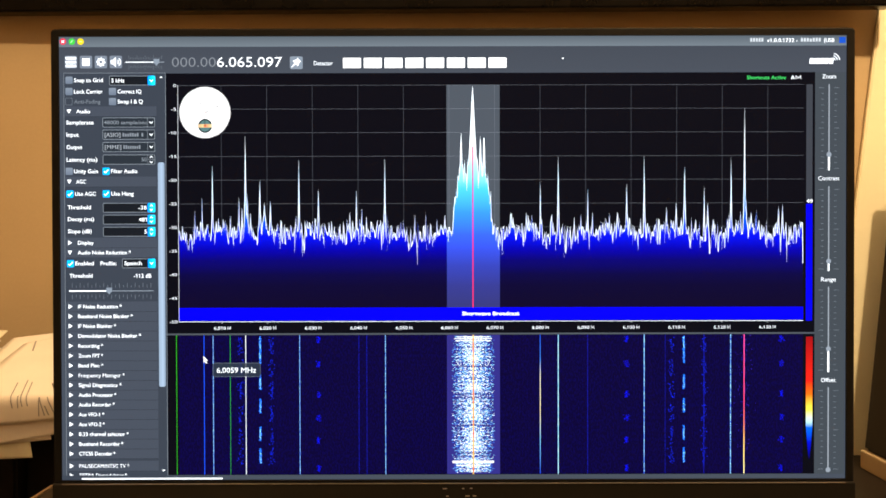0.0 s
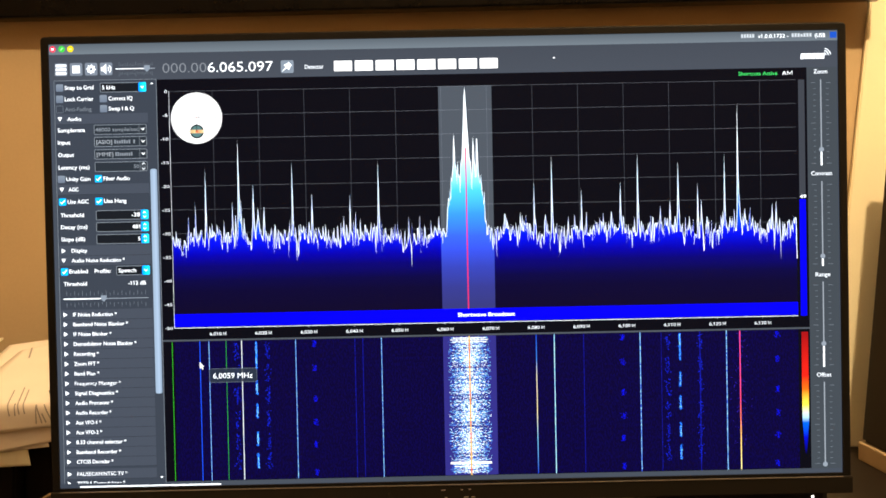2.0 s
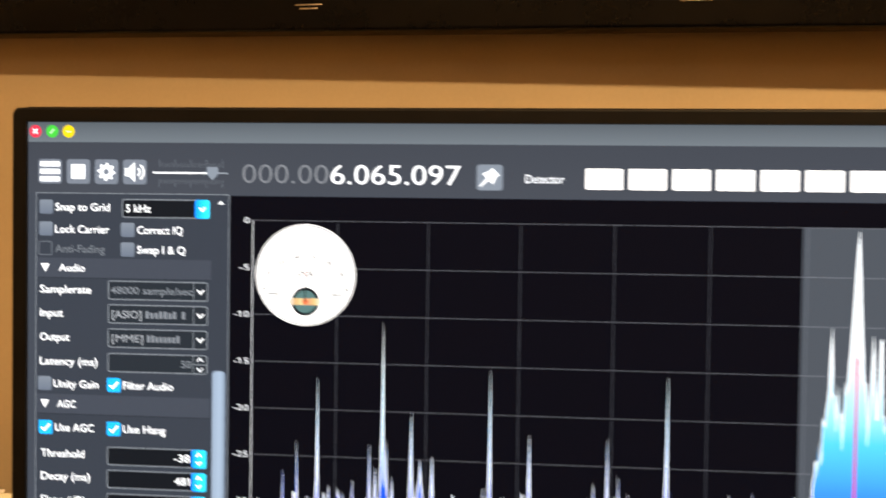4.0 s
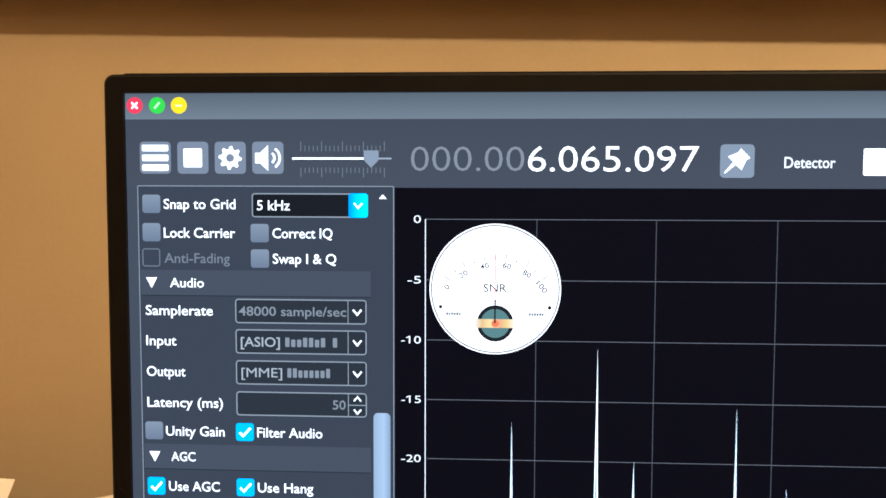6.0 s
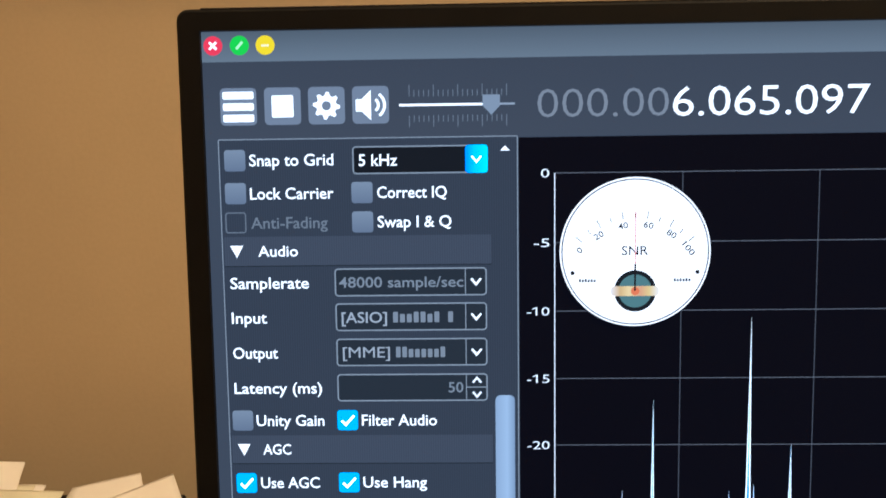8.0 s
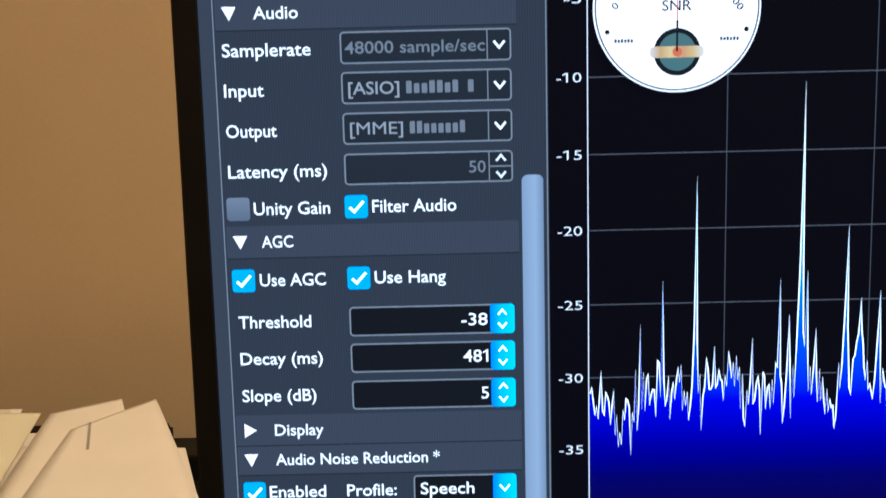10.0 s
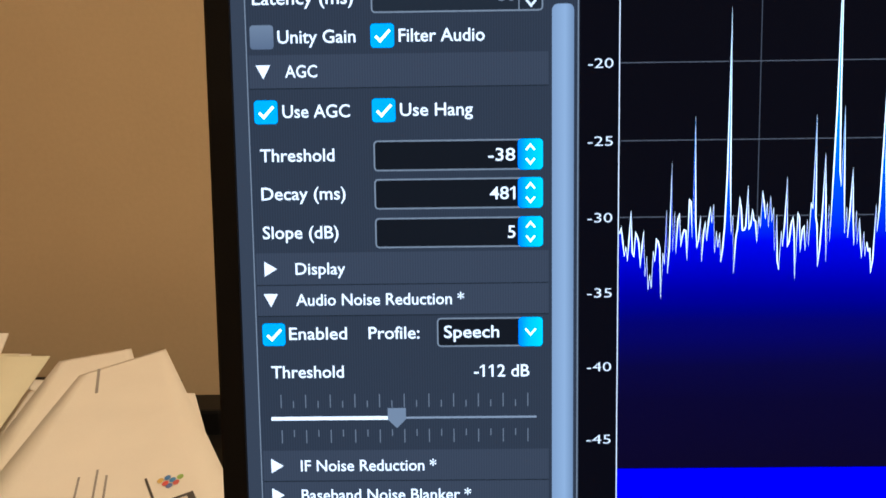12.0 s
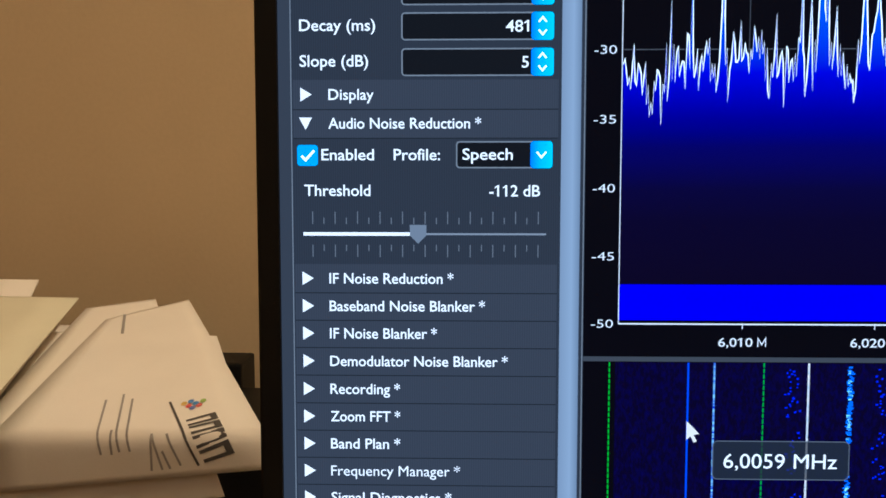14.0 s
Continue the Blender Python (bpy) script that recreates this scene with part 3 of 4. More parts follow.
rng = np.random.default_rng(7)
N = 1250
us = np.linspace(PU0 + 0.3, PU1 - 0.3, N)
jitter = rng.normal(0, 1.45, N)
floor_db = -31.0 + 0.6 * np.sin(us / 9.0) + 0.4 * np.sin(us / 2.7)
dips = rng.random(N) < 0.07
jitter[dips] -= rng.uniform(1.0, 4.2, dips.sum())
rises = rng.random(N) < 0.05
jitter[rises] += rng.uniform(0.8, 2.6, rises.sum())
level = floor_db + jitter
PEAKS = ((103.0, -26.5, 0.5), (108.5, -23.5, 0.5), (116.3, -16.6, 0.55), (136.5, -23.5, 0.6), (138.6, -26.0, 0.6), (141.3, -10.6, 0.6), (142.9, -23, 0.9), (145.0, -27, 1.4), (152.3, -20.0, 1.0),
         (155.6, -25.0, 3.2), (160.4, -24.5, 1.2), (182.0, -15.4, 0.5), (196.6, -22, 0.8), (225.4, -22, 0.45), (229.5, -26, 0.6), (247.2, -15.5, 0.5), (270, -27.5, 0.8), (364.9, -20.5, 0.45), (378.6, -15.3, 0.5),
         (401, -22, 0.45), (424, -27, 1.2), (430.6, -21, 0.9), (444, -15, 0.5), (461, -26, 1.2), (468, -25, 1.0), (474.5, -17, 0.9), (489.5, -21.5, 0.5), (492, -25, 1.0), (509.8, -15.5, 0.5),
         (520.1, -4.8, 0.6), (521.4, -24, 1.0), (546, -26, 1.0), (549, -25.5, 0.9))
for u, top, w in PEAKS:
    k = np.abs(us - u).argmin()
    level = np.maximum(level, -36 + (top + 36) * np.exp(-(np.abs(us - us[k]) / (0.62 * w)) ** 0.8 / 1.5) + 0.5 * jitter * (np.abs(us - us[k]) > 0.3))
off = np.abs(us - 313.8)
base = np.interp(off, (0, 3.0, 5.0, 9.5, 11.5, 13.5, 16.5), (-13.5, -18.0, -19.5, -18.5, -22.0, -25.5, -33.0))
hump = np.where(off < 16.5, base + rng.normal(0, 1.7, N), -99)
hump = np.maximum(hump, np.interp(off, (0, 0.7, 1.5, 2.6, 3.6), (-0.3, -4.2, -9.0, -14.5, -20.0), right=-99))
for u, top, w in ((305.1, -9.8, 0.9), (307.7, -15.0, 0.7), (310.2, -14.0, 0.6), (317.4, -14.4, 0.6), (319.6, -10.4, 0.9), (322.4, -9.6, 0.8), (302.6, -18.5, 0.7), (325.1, -18.2, 0.7), (300.6, -23.5, 0.6), (327.0, -23.0, 0.6)):
    hump = np.maximum(hump, top - 7.0 * np.abs(us - u) / w - 1.2 * (np.abs(us - u) > 0.4))
level = np.maximum(level, hump)
level[np.abs(us - 313.8).argmin()] = -0.3
tops = [(float(u), float(db(v))) for u, v in zip(us, level)]
FOOT = 205.6
TUNED = ramp_glow("tuned_glow", "Z", ((0.0, (46, 48, 104)), (0.10, (46, 50, 124)), (0.19, (46, 58, 160)), (0.26, (48, 70, 200)), (0.33, (50, 90, 232)), (0.43, (50, 136, 246)), (0.54, (70, 192, 252)), (0.64, (170, 230, 255)), (0.74, (242, 250, 255))), 1.15)


def fill_part(name, points, mat):
    bm = bmesh.new()
    row = [(bm.verts.new(at(u, v, 3)), bm.verts.new(at(u, FOOT, 3))) for u, v in points]
    for a, b in zip(row, row[1:]):
        bm.faces.new((a[0], a[1], b[1], b[0]))
    return part(name, bm, mat, display)


def rescaled(name, points):
    """The fill's colours, at the same levels, on a mesh whose highest peak is lower."""
    high = (FOOT - min(v for u, v in points)) / (FOOT - db(-0.3))
    stops = ((0.0, (9, 5, 34)), (0.10, (7, 4, 42)), (0.15, (6, 4, 56)), (0.215, (4, 2, 98)), (0.26, (1, 0, 146)), (0.33, (0, 12, 212)), (0.43, (0, 92, 236)), (0.54, (36, 168, 250)), (0.64, (150, 222, 255)), (0.74, (240, 250, 255)))
    return ramp_glow(name, "Z", [(min(1.0, p / high), c) for p, c in stops], 1.15)


k0, k1 = (int(np.abs(us - u).argmin()) for u in (294.0, 334.3))
fill_part("spectrum_fill", tops[: k0 + 1], rescaled("spectrum_glow", tops[: k0 + 1]))
fill_part("spectrum_fill", tops[k0: k1 + 1], TUNED)
fill_part("spectrum_fill", tops[k1:], rescaled("spectrum_glow", tops[k1:]))
line("spectrum_trace", tops, 0.31, glow(236, 246, 252, 2.0), 4.5)
rect("band_strip", PU0, 205.6, PU1, 215.2, glow(0, 0, 250), 4)
caption("Shortwave Broadcast", 305.7, 349.0, 210.2, 2.7, WHITE, 7, bold=0.02)
rect("passband", 294.0, db(0), 334.3, FOOT, veil("passband_veil", 72, 79, 87, None), 2.4)
rect("tuning_line", 313.45, db(-13), 314.35, FOOT, glow(228, 46, 104), 6.5)
caption("Shortcuts Active", 521.8, 551.4, 31.7, 2.7, glow(70, 225, 110))
caption("A", 555.0, 558.2, 31.7, 2.8, WHITE)
letter_m(559.0, 562.5, 31.7, 2.8, 0.36, WHITE)
rect("level_bar", 567.0, 36.9, 571.7, 126, glow(58, 62, 70), 2)
rect("level_bar", 567.0, 127.5, 571.7, 216.2, glow(0, 0, 238), 2)
caption("49", 567.1, 572.0, 125.4, 2.6, WHITE, 4)

# signal dial
GU, GV = 111.1, 57.4
disc("dial_face", GU, GV, 19.3, glow(252, 252, 252, 1.35), 7, 72)
ring("dial_rim", [(GU + 18.9 * math.cos(k * math.tau / 72), GV - 18.9 * math.sin(k * math.tau / 72)) for k in range(72)],
     [(GU + 18.55 * math.cos(k * math.tau / 72), GV - 18.55 * math.sin(k * math.tau / 72)) for k in range(72)], glow(96, 100, 110), 8)
DARK = glow(34, 32, 38)
for body, du, dv, turn in (("0", -14.2, -0.6, -50), ("20", -9.3, -4.4, -32), ("40", -3.1, -6.8, -12), ("60", 3.4, -6.9, 12), ("80", 9.3, -4.6, 32), ("100", 13.7, -0.8, 50)):
    caption(body, GU + du - 0.85 * len(body) * 0.75, GU + du + 0.85 * len(body) * 0.75, GV + dv, 1.55, DARK, 8, 0.012, turn, "dial_number")
for k in range(11):
    a = radians(138 - 9.6 * k)
    cu, cv = GU, GV + 9.6
    r0, r1 = 18.3, (20.4 if k % 2 == 0 else 19.6)
    line("dial_mark", [(cu + r0 * math.cos(a), cv - r0 * math.sin(a)), (cu + r1 * math.cos(a), cv - r1 * math.sin(a))], 0.22, DARK, 8)
caption("SNR", GU - 3.4, GU + 3.4, GV - 0.4, 2.3, DARK, 8, 0.006, 0, "dial_word")
disc("dial_hub", GU + 0.1, GV + 10.1, 5.4, glow(28, 32, 36), 8, 40)
disc("dial_hub_plate", GU + 0.1, GV + 10.1, 4.3, glow(86, 122, 122), 8.6, 40)
rrect("dial_bridge", GU - 6.2, GV + 8.8, GU + 6.2, GV + 11.4, 1.0, ramp_glow("bridge_glow", "X", ((0.0, (236, 226, 220)), (0.2, (214, 176, 120)), (0.38, (236, 208, 150)), (0.62, (220, 160, 120)), (0.8, (226, 196, 130)), (1.0, (240, 232, 222)))), 9.2)
disc("dial_pivot", GU + 0.1, GV + 10.1, 1.1, glow(226, 120, 80), 9.8, 20)
line("needle", [(GU, GV + 10.0), (GU + 0.05, GV + 3.0)], 0.45, glow(30, 28, 32), 10.3)
line("needle", [(GU + 0.05, GV + 3.0), (GU + 0.1, GV - 10.6)], 0.22, glow(214, 70, 66), 10.3)
for du in (-16.0, 16.0):
    disc("dial_screw", GU + du, GV + 5.3, 0.55, glow(30, 30, 34), 8, 16)
    for k in range(6):
        rrect("word_bar", GU + du * 0.76 - 2.2 + 0.75 * k, GV + 6.9 + 0.1 * (k % 2), GU + du * 0.76 - 1.65 + 0.75 * k, GV + 7.75, 0.15, glow(84, 86, 92), 8)

# ---- waterfall ----
rect("split_bar", 81.4, 225.0, 573.6, 226.3, glow(74, 80, 88), 1.6)
rect("waterfall_ground", 81.4, 226.3, 573.6, 333.0, BLACK, 1.4)
WT, WB = 226.5, 332.6
rect("waterfall", 90.0, WT, 564.8, WB, speckle_glow("waterfall_glow", (7, 3, 40), (8, 5, 84), 900, 420, 0.42, 0.8), 2)
VIV = speckle_glow("waterfall_line_glow", (10, 50, 215), (160, 230, 255), 60, 1100, 0.4, 0.64, 1.25)
FAINT = speckle_glow("waterfall_faint_glow", (14, 8, 110), (20, 40, 215), 60, 900, 0.35, 0.7)
PALE = speckle_glow("waterfall_pale_glow", (200, 225, 250), (255, 255, 255), 60, 500, 0.3, 0.6)
for u, w, mat in ((109.3, 0.5, glow(24, 80, 250, 1.15)), (116.2, 0.5, VIV), (141.0, 0.55, PALE), (182.0, 0.5, VIV), (247.2, 0.5, VIV), (227, 0.35, FAINT), (233, 0.35, FAINT), (364.9, 0.55, ramp_glow("fading_line_glow", "Z", ((0.0, (20, 60, 215)), (0.25, (120, 200, 250)), (0.45, (248, 226, 170)), (0.7, (240, 232, 200)), (0.82, (60, 130, 240)), (1.0, (24, 80, 225))))),
                  (378.6, 0.65, speckle_glow("waterfall_cyan_glow", (90, 190, 245), (190, 240, 255), 60, 400, 0.3, 0.6)), (401, 0.35, FAINT), (444, 0.6, VIV), (509.8, 0.6, VIV), (489.5, 0.6, FAINT), (460, 0.3, FAINT)):
    rect("signal_line", u - w / 2, WT, u + w / 2, WB, mat, 3)
rect("signal_line", 519.7, WT, 520.4, WB, ramp_glow("strong_line_glow", "Z", ((0.0, (252, 240, 160)), (0.2, (252, 214, 110)), (0.36, (244, 120, 90)), (0.5, (240, 70, 110)), (1.0, (232, 70, 150))), 1.2), 3.4)
for u in (88.4, 129.2):
    n = 70
    bm = bmesh.new()
    for k in range(n):
        v = WT + (WB - WT) * k / n
        stroke(bm, [(u, v), (u, v + 1.15)], 0.4, 3.6)
    part("marker_line", bm, glow(60, 205, 50) if u < 100 else glow(52, 178, 66), display)["kind"] = "stuff"


def dashes(name, u, spread, mat, starts, length, seed, wide=(0.5, 1.2), skip=0.12, pitch=2.2):
    """A broken signal: clusters of short specks, too small to tell apart singly."""
    r = random.Random(seed)
    bm = bmesh.new()
    for v0 in starts:
        n = int(length * pitch)
        for k in range(n):
            v = v0 + length * (k + r.random()) / n
            if v > WB - 1 or r.random() < skip:
                continue
            uu = u + r.gauss(0, spread / 2)
            w = r.uniform(*wide) / 2
            stroke(bm, [(uu - w, v), (uu + w, v + r.uniform(-0.1, 0.1))], r.uniform(0.35, 0.6), 3)
    part(name, bm, mat, display)["kind"] = "stuff"


for u, seed in ((151.9, 1), (474.2, 2)):
    dashes("broken_signal", u, 0.6, glow(30, 110, 255, 1.3), (227.5, 237.0, 257.0, 275.0, 296.0, 313.0), 11.0, seed, (0.7, 1.5), 0.1, 2.6)
    dashes("broken_signal", u, 0.5, glow(150, 230, 255, 1.4), (228.5, 240.0, 259.0, 277.0, 298.0, 316.0), 8.0, seed + 20, (0.4, 1.0), 0.25, 2.2)
for u, seed in ((160.5, 3), (464.8, 4), (137.0, 6), (489.5, 7)):
    dashes("broken_signal", u, 2.2, glow(14, 40, 235, 1.2), (228, 245, 262, 280, 297, 312), 13, seed, (0.35, 0.8), 0.35, 2.4)
for u in (196.4, 430.6, 548.4):
    dashes("signal_burst", u, 1.7, glow(8, 16, 225, 1.1), (227.6, 246.4, 269.5, 287.5, 304.5, 326.0), 4.6, int(u), (0.35, 0.9), 0.05, 5.5)
dashes("signal_spray", 520.1, 6.5, glow(60, 40, 200), (227, 238, 250, 262, 272, 282, 292, 306), 9, 9, (0.25, 0.6), 0.3, 2.4)

rect("waterfall_passband", 294.0, WT, 334.3, WB, glow(46, 43, 124), 2.6)
for mat, n, seed, wide in ((glow(60, 120, 240), 1400, 1, 0.9), (glow(140, 212, 252), 1400, 2, 0.7), (glow(240, 250, 255, 1.3), 1300, 3, 0.6)):
    r = random.Random(seed)
    bm = bmesh.new()
    for k in range(n):
        v = WT + 0.8 + (WB - WT - 2) * (k + r.random()) / n
        busy = 0.62 + 0.38 * math.sin(v * 0.42) * math.sin(v * 0.13 + 1) + 0.25 * math.sin(v * 2.1)
        if r.random() > 0.25 + busy:
            continue
        d = abs(r.gauss(0, 8.5 if seed < 3 else 6.0)) % 15.8
        w = r.uniform(0.25, wide) * (0.5 + 0.7 * busy)
        h = r.uniform(0.25, 0.5)
        for s in (-1, 1):
            c = 313.9 + s * d
            a, b = max(c - w, 297.4), min(c + w, 330.4)
            stroke(bm, [(a, v), (b, v)], h, 3 + 0.4 * seed)
    part("voice_pattern", bm, mat, display)["kind"] = "stuff"
rrect("voice_burst", 298.0, 322.4, 329.6, 324.2, 0.5, glow(250, 252, 255, 1.1), 4.2)
for v, wide in ((227.6, 12.5), (229.0, 14.5), (230.4, 11.0), (325.6, 13.0)):
    rrect("voice_burst", 313.9 - wide, v, 313.9 + wide, v + 0.7, 0.25, glow(240, 246, 250), 4.2)
rect("carrier_line", 313.4, WT, 314.5, WB, speckle_glow("carrier_glow", (240, 90, 40), (250, 205, 90), 40, 260, 0.35, 0.6), 5)

# colour scale
patch("colour_scale", [(567.2, 228.5), (572.2, 228.5), (572.2, 296), (570.2, 322), (569.2, 322), (567.2, 296)],
      ramp_glow("scale_glow", "Z", ((0.0, (4, 2, 40)), (0.14, (0, 10, 200)), (0.26, (0, 100, 245)), (0.31, (190, 240, 255)), (0.40, (255, 245, 80)), (0.53, (245, 110, 20)), (0.64, (232, 34, 22)), (1.0, (150, 14, 20)))), 2)

# pointer and its note
patch("pointer", [(109.0, 242.1), (109.0, 247.2), (110.1, 246.3), (111.0, 248.0), (111.8, 247.6), (110.9, 245.9), (112.4, 245.6)], glow(250, 250, 250, 1.1), 8)
rrect("note", 116.0, 247.4, 152.2, 258.0, 1.4, veil("note_veil", 44, 52, 64, 0.84), 6)
outline("note_edge", 116.0, 247.4, 152.2, 258.0, 1.4, 0.25, glow(104, 114, 128), 6.6)
caption("6,0059 MHz", 119.0, 148.9, 252.9, 3.9, WHITE, 7.4)

# right-hand sliders
rect("slider_panel", 573.6, 27.7, 596.6, 333.2, glow(62, 69, 76), 1.3)
for body, half, v, v0, v1, knob in (("Zoom", 5.2, 31.0, 37.0, 102.1, 90.1), ("Contrast", 8.0, 108.1, 114.1, 178.5, 171.1), ("Range", 5.6, 184.9, 190.5, 255.5, 237.8), ("Offset", 5.6, 261.5, 267.1, 331.0, 330.0)):
    caption(body, 584.1 - half, 584.1 + half, v, 3.0, SOFT)
    rect("slider_track", 583.7, v0, 584.6, knob, glow(150, 158, 168), 3)
    if v1 > knob + 2:
        rect("slider_track", 583.5, knob, 584.8, v1, WHITE, 3)
    disc("slider_knob", 584.15, knob, 1.9, glow(140, 150, 162), 4, 16)
    for s in (-1, 1):
        for k in range(15):
            vv = v0 + 2.5 + (v1 - v0 - 4) * k / 14
            w = 3.6 if k % 7 == 0 else 1.9
            line("scale_mark", [(584.15 + s * 4.0, vv), (584.15 + s * (4.0 + w), vv)], 0.35, glow(112, 120, 130), 3)

# ---- the television on the wall above ----
tv = thing("television", (0.0, 0.47, 1.32), "wall-hung television in a glossy black frame, showing autumn leaves", "television")
TX0, TX1, TZ0, TZ1, TY = -0.655, 0.552, 1.3185, 2.04, 0.449


def frame_bar(x0, z0, x1, z1, round_off=0.004):
    return bm_box(x0, TY, z0, x1, TY + 0.026, z1, round_off, 4)


part("frame_bottom", frame_bar(TX0, TZ0, TX1, TZ0 + 0.0345), GLOSS, tv, "glossy black lower frame rail", smooth=True)
part("frame_top", frame_bar(TX0, TZ1 - 0.03, TX1, TZ1), GLOSS, tv, smooth=True)
part("frame_side", frame_bar(TX0, TZ0 + 0.0346, TX0 + 0.050, TZ1 - 0.0301), GLOSS, tv, smooth=True)
part("frame_side", frame_bar(TX1 - 0.050, TZ0 + 0.0346, TX1, TZ1 - 0.0301), GLOSS, tv, smooth=True)
part("back_box", bm_box(TX0 + 0.06, TY + 0.0265, TZ0 + 0.05, TX1 - 0.06, 0.4835, TZ1 - 0.05, 0.002), PLASTIC, tv)
part("wall_bracket", bm_box(-0.09, 0.4836, TZ0 + 0.25, 0.09, 0.4995, TZ0 + 0.45), PLASTIC, tv)
for x, wide in ((-0.297, 0.013), (0.036, 0.014)):
    # short polished strips added to make the bright glints on the lower rail
    for z, half in ((TZ0 + 0.0225, wide), (TZ0 + 0.0192, 0.7 * wide)):
        if x > 0 and z < TZ0 + 0.02:
            continue
        part("rail_glint", tube([(x - half, TY + 0.0008, z), (x - 0.8 * half, TY - 0.0002, z), (x + 0.8 * half, TY - 0.0002, z + 0.0002), (x + half, TY + 0.0008, z + 0.0002)], 0.0008, 10), RAIL_GLINT, tv, "small metal strip added for a glint on the rail", smooth=True)


def leaf_picture():
    m = bpy.data.materials.new("autumn_picture_glow")
    m.use_nodes = True
    nt = m.node_tree
    p = nt.nodes["Principled BSDF"]
    p.inputs["Base Color"].default_value = (0.01, 0.01, 0.01, 1)
    p.inputs["Roughness"].default_value = 0.25
    tc, vo, no, cr = (nt.nodes.new(k) for k in ("ShaderNodeTexCoord", "ShaderNodeTexVoronoi", "ShaderNodeTexNoise", "ShaderNodeValToRGB"))
    no.inputs["Scale"].default_value, no.inputs["Detail"].default_value, no.inputs["Distortion"].default_value = 34, 12, 0.7
    vo.inputs["Scale"].default_value = 95
    mixv = nt.nodes.new("ShaderNodeMath")
    mixv.operation = "MULTIPLY_ADD"
    nt.links.new(tc.outputs["Object"], no.inputs["Vector"])
    nt.links.new(no.outputs["Color"], vo.inputs["Vector"])
    nt.links.new(tc.outputs["Object"], vo.inputs["Vector"])
    nt.links.new(vo.outputs["Distance"], mixv.inputs[0])
    mixv.inputs[1].default_value = 0.12
    nt.links.new(no.outputs[0], mixv.inputs[2])
    nt.links.new(mixv.outputs[0], cr.inputs[0])
    el = cr.color_ramp.elements
    el[0].position, el[0].color = 0.40, rgb(26, 14, 8)
    el[1].position, el[1].color = 0.82, rgb(226, 180, 112)
    for pos, c in ((0.47, (96, 52, 22)), (0.54, (190, 126, 54)), (0.60, (130, 72, 30)), (0.68, (206, 140, 66))):
        el.new(pos).color = rgb(*c)
    nt.links.new(cr.outputs[0], p.inputs["Emission Color"])
    p.inputs["Emission Strength"].default_value = 0.8
    return m


LEAVES = leaf_picture()
screen = part("tv_screen", bm_box(TX0 + 0.03, TY + 0.010, TZ0 + 0.03, TX1 - 0.03, TY + 0.016, TZ1 - 0.025), glow(52, 46, 40, 0.4), tv, "lit television screen")
DIMTILE = ramp_glow("dim_tile", "X", ((0.0, (96, 62, 40)), (0.35, (66, 46, 34)), (0.6, (74, 52, 38)), (1.0, (104, 70, 46))), 0.7)
PALETILE = ramp_glow("pale_tile", "X", ((0.0, (206, 168, 116)), (0.4, (226, 188, 130)), (0.75, (196, 140, 84)), (1.0, (214, 170, 112))), 0.8)
for x0, x1, mat, label in ((-0.583, -0.392, LEAVES, "picture of orange autumn leaves"), (-0.3915, -0.2905, DIMTILE, "dim brown picture"), (-0.290, -0.2595, PALETILE, "pale orange picture"),
                           (-0.153, -0.064, LEAVES, "picture of orange autumn leaves"), (-0.0635, 0.045, DIMTILE, "dim brown picture")):
    part("picture_tile", bm_box(x0, TY + 0.0085, TZ0 + 0.0348, x1, TY + 0.0098, TZ0 + 0.67), mat, screen, label)

tv.rotation_euler.z = radians(-1.2)  # it hangs a little askew

# ---- paper pile behind the monitor's left side ----
SLOPE, CREASE = 0.233, 0.231
SHEETS = {}


def pile_plane(y):
    return 0.882 + SLOPE * (y - 0.26)


crate = thing("desk_tray", (-0.60, 0.31, 0.75), "black plastic desk tray under a pile of letters", "tray")
bm = bm_box(-0.80, 0.250, 0.75, -0.450, 0.445, 0.80)
for v in bm.verts:
    if v.co.z > 0.78:
        v.co.z = pile_plane(v.co.y) - 0.031
bmesh.ops.bevel(bm, geom=bm.edges[:], offset=0.003, segments=2, affect="EDGES")
part("tray_shell", bm, PLASTIC, crate)
part("tray_rim", bm_box(-0.805, 0.446, 0.75, -0.4225, 0.492, 0.866, 0.003), PLASTIC, crate)
# black block added to fill the dark area right of the tray
part("dark_block", bm_box(-0.4495, 0.27, 0.75, -0.345, 0.4455, 0.848, 0.003), PLASTIC, crate)


def draped(x, s, lift):
    """A place on the pile: it slopes down towards the front and then hangs over the tray's front edge.
    s: the way from the back, in metres, as if the paper lay flat; lift: metres over the pile."""
    if s >= CREASE:
        return Vector((x, s, pile_plane(s) + lift)), Vector((0, 0, 1))
    d, y, z = CREASE - s, CREASE, pile_plane(CREASE)
    f0, f1, n = math.atan(SLOPE), radians(86), 24
    for k in range(n):
        q = min(1.0, (k + 0.5) / n * d / 0.012)
        f = f0 + (f1 - f0) * q * q * (3 - 2 * q)
        y, z = y - math.cos(f) * d / n, z - math.sin(f) * d / n
    q = min(1.0, d / 0.012)
    g = radians(86) * q * q * (3 - 2 * q)
    out = Vector((0, -math.sin(g), math.cos(g)))
    return Vector((x, y, z)) + out * lift, out


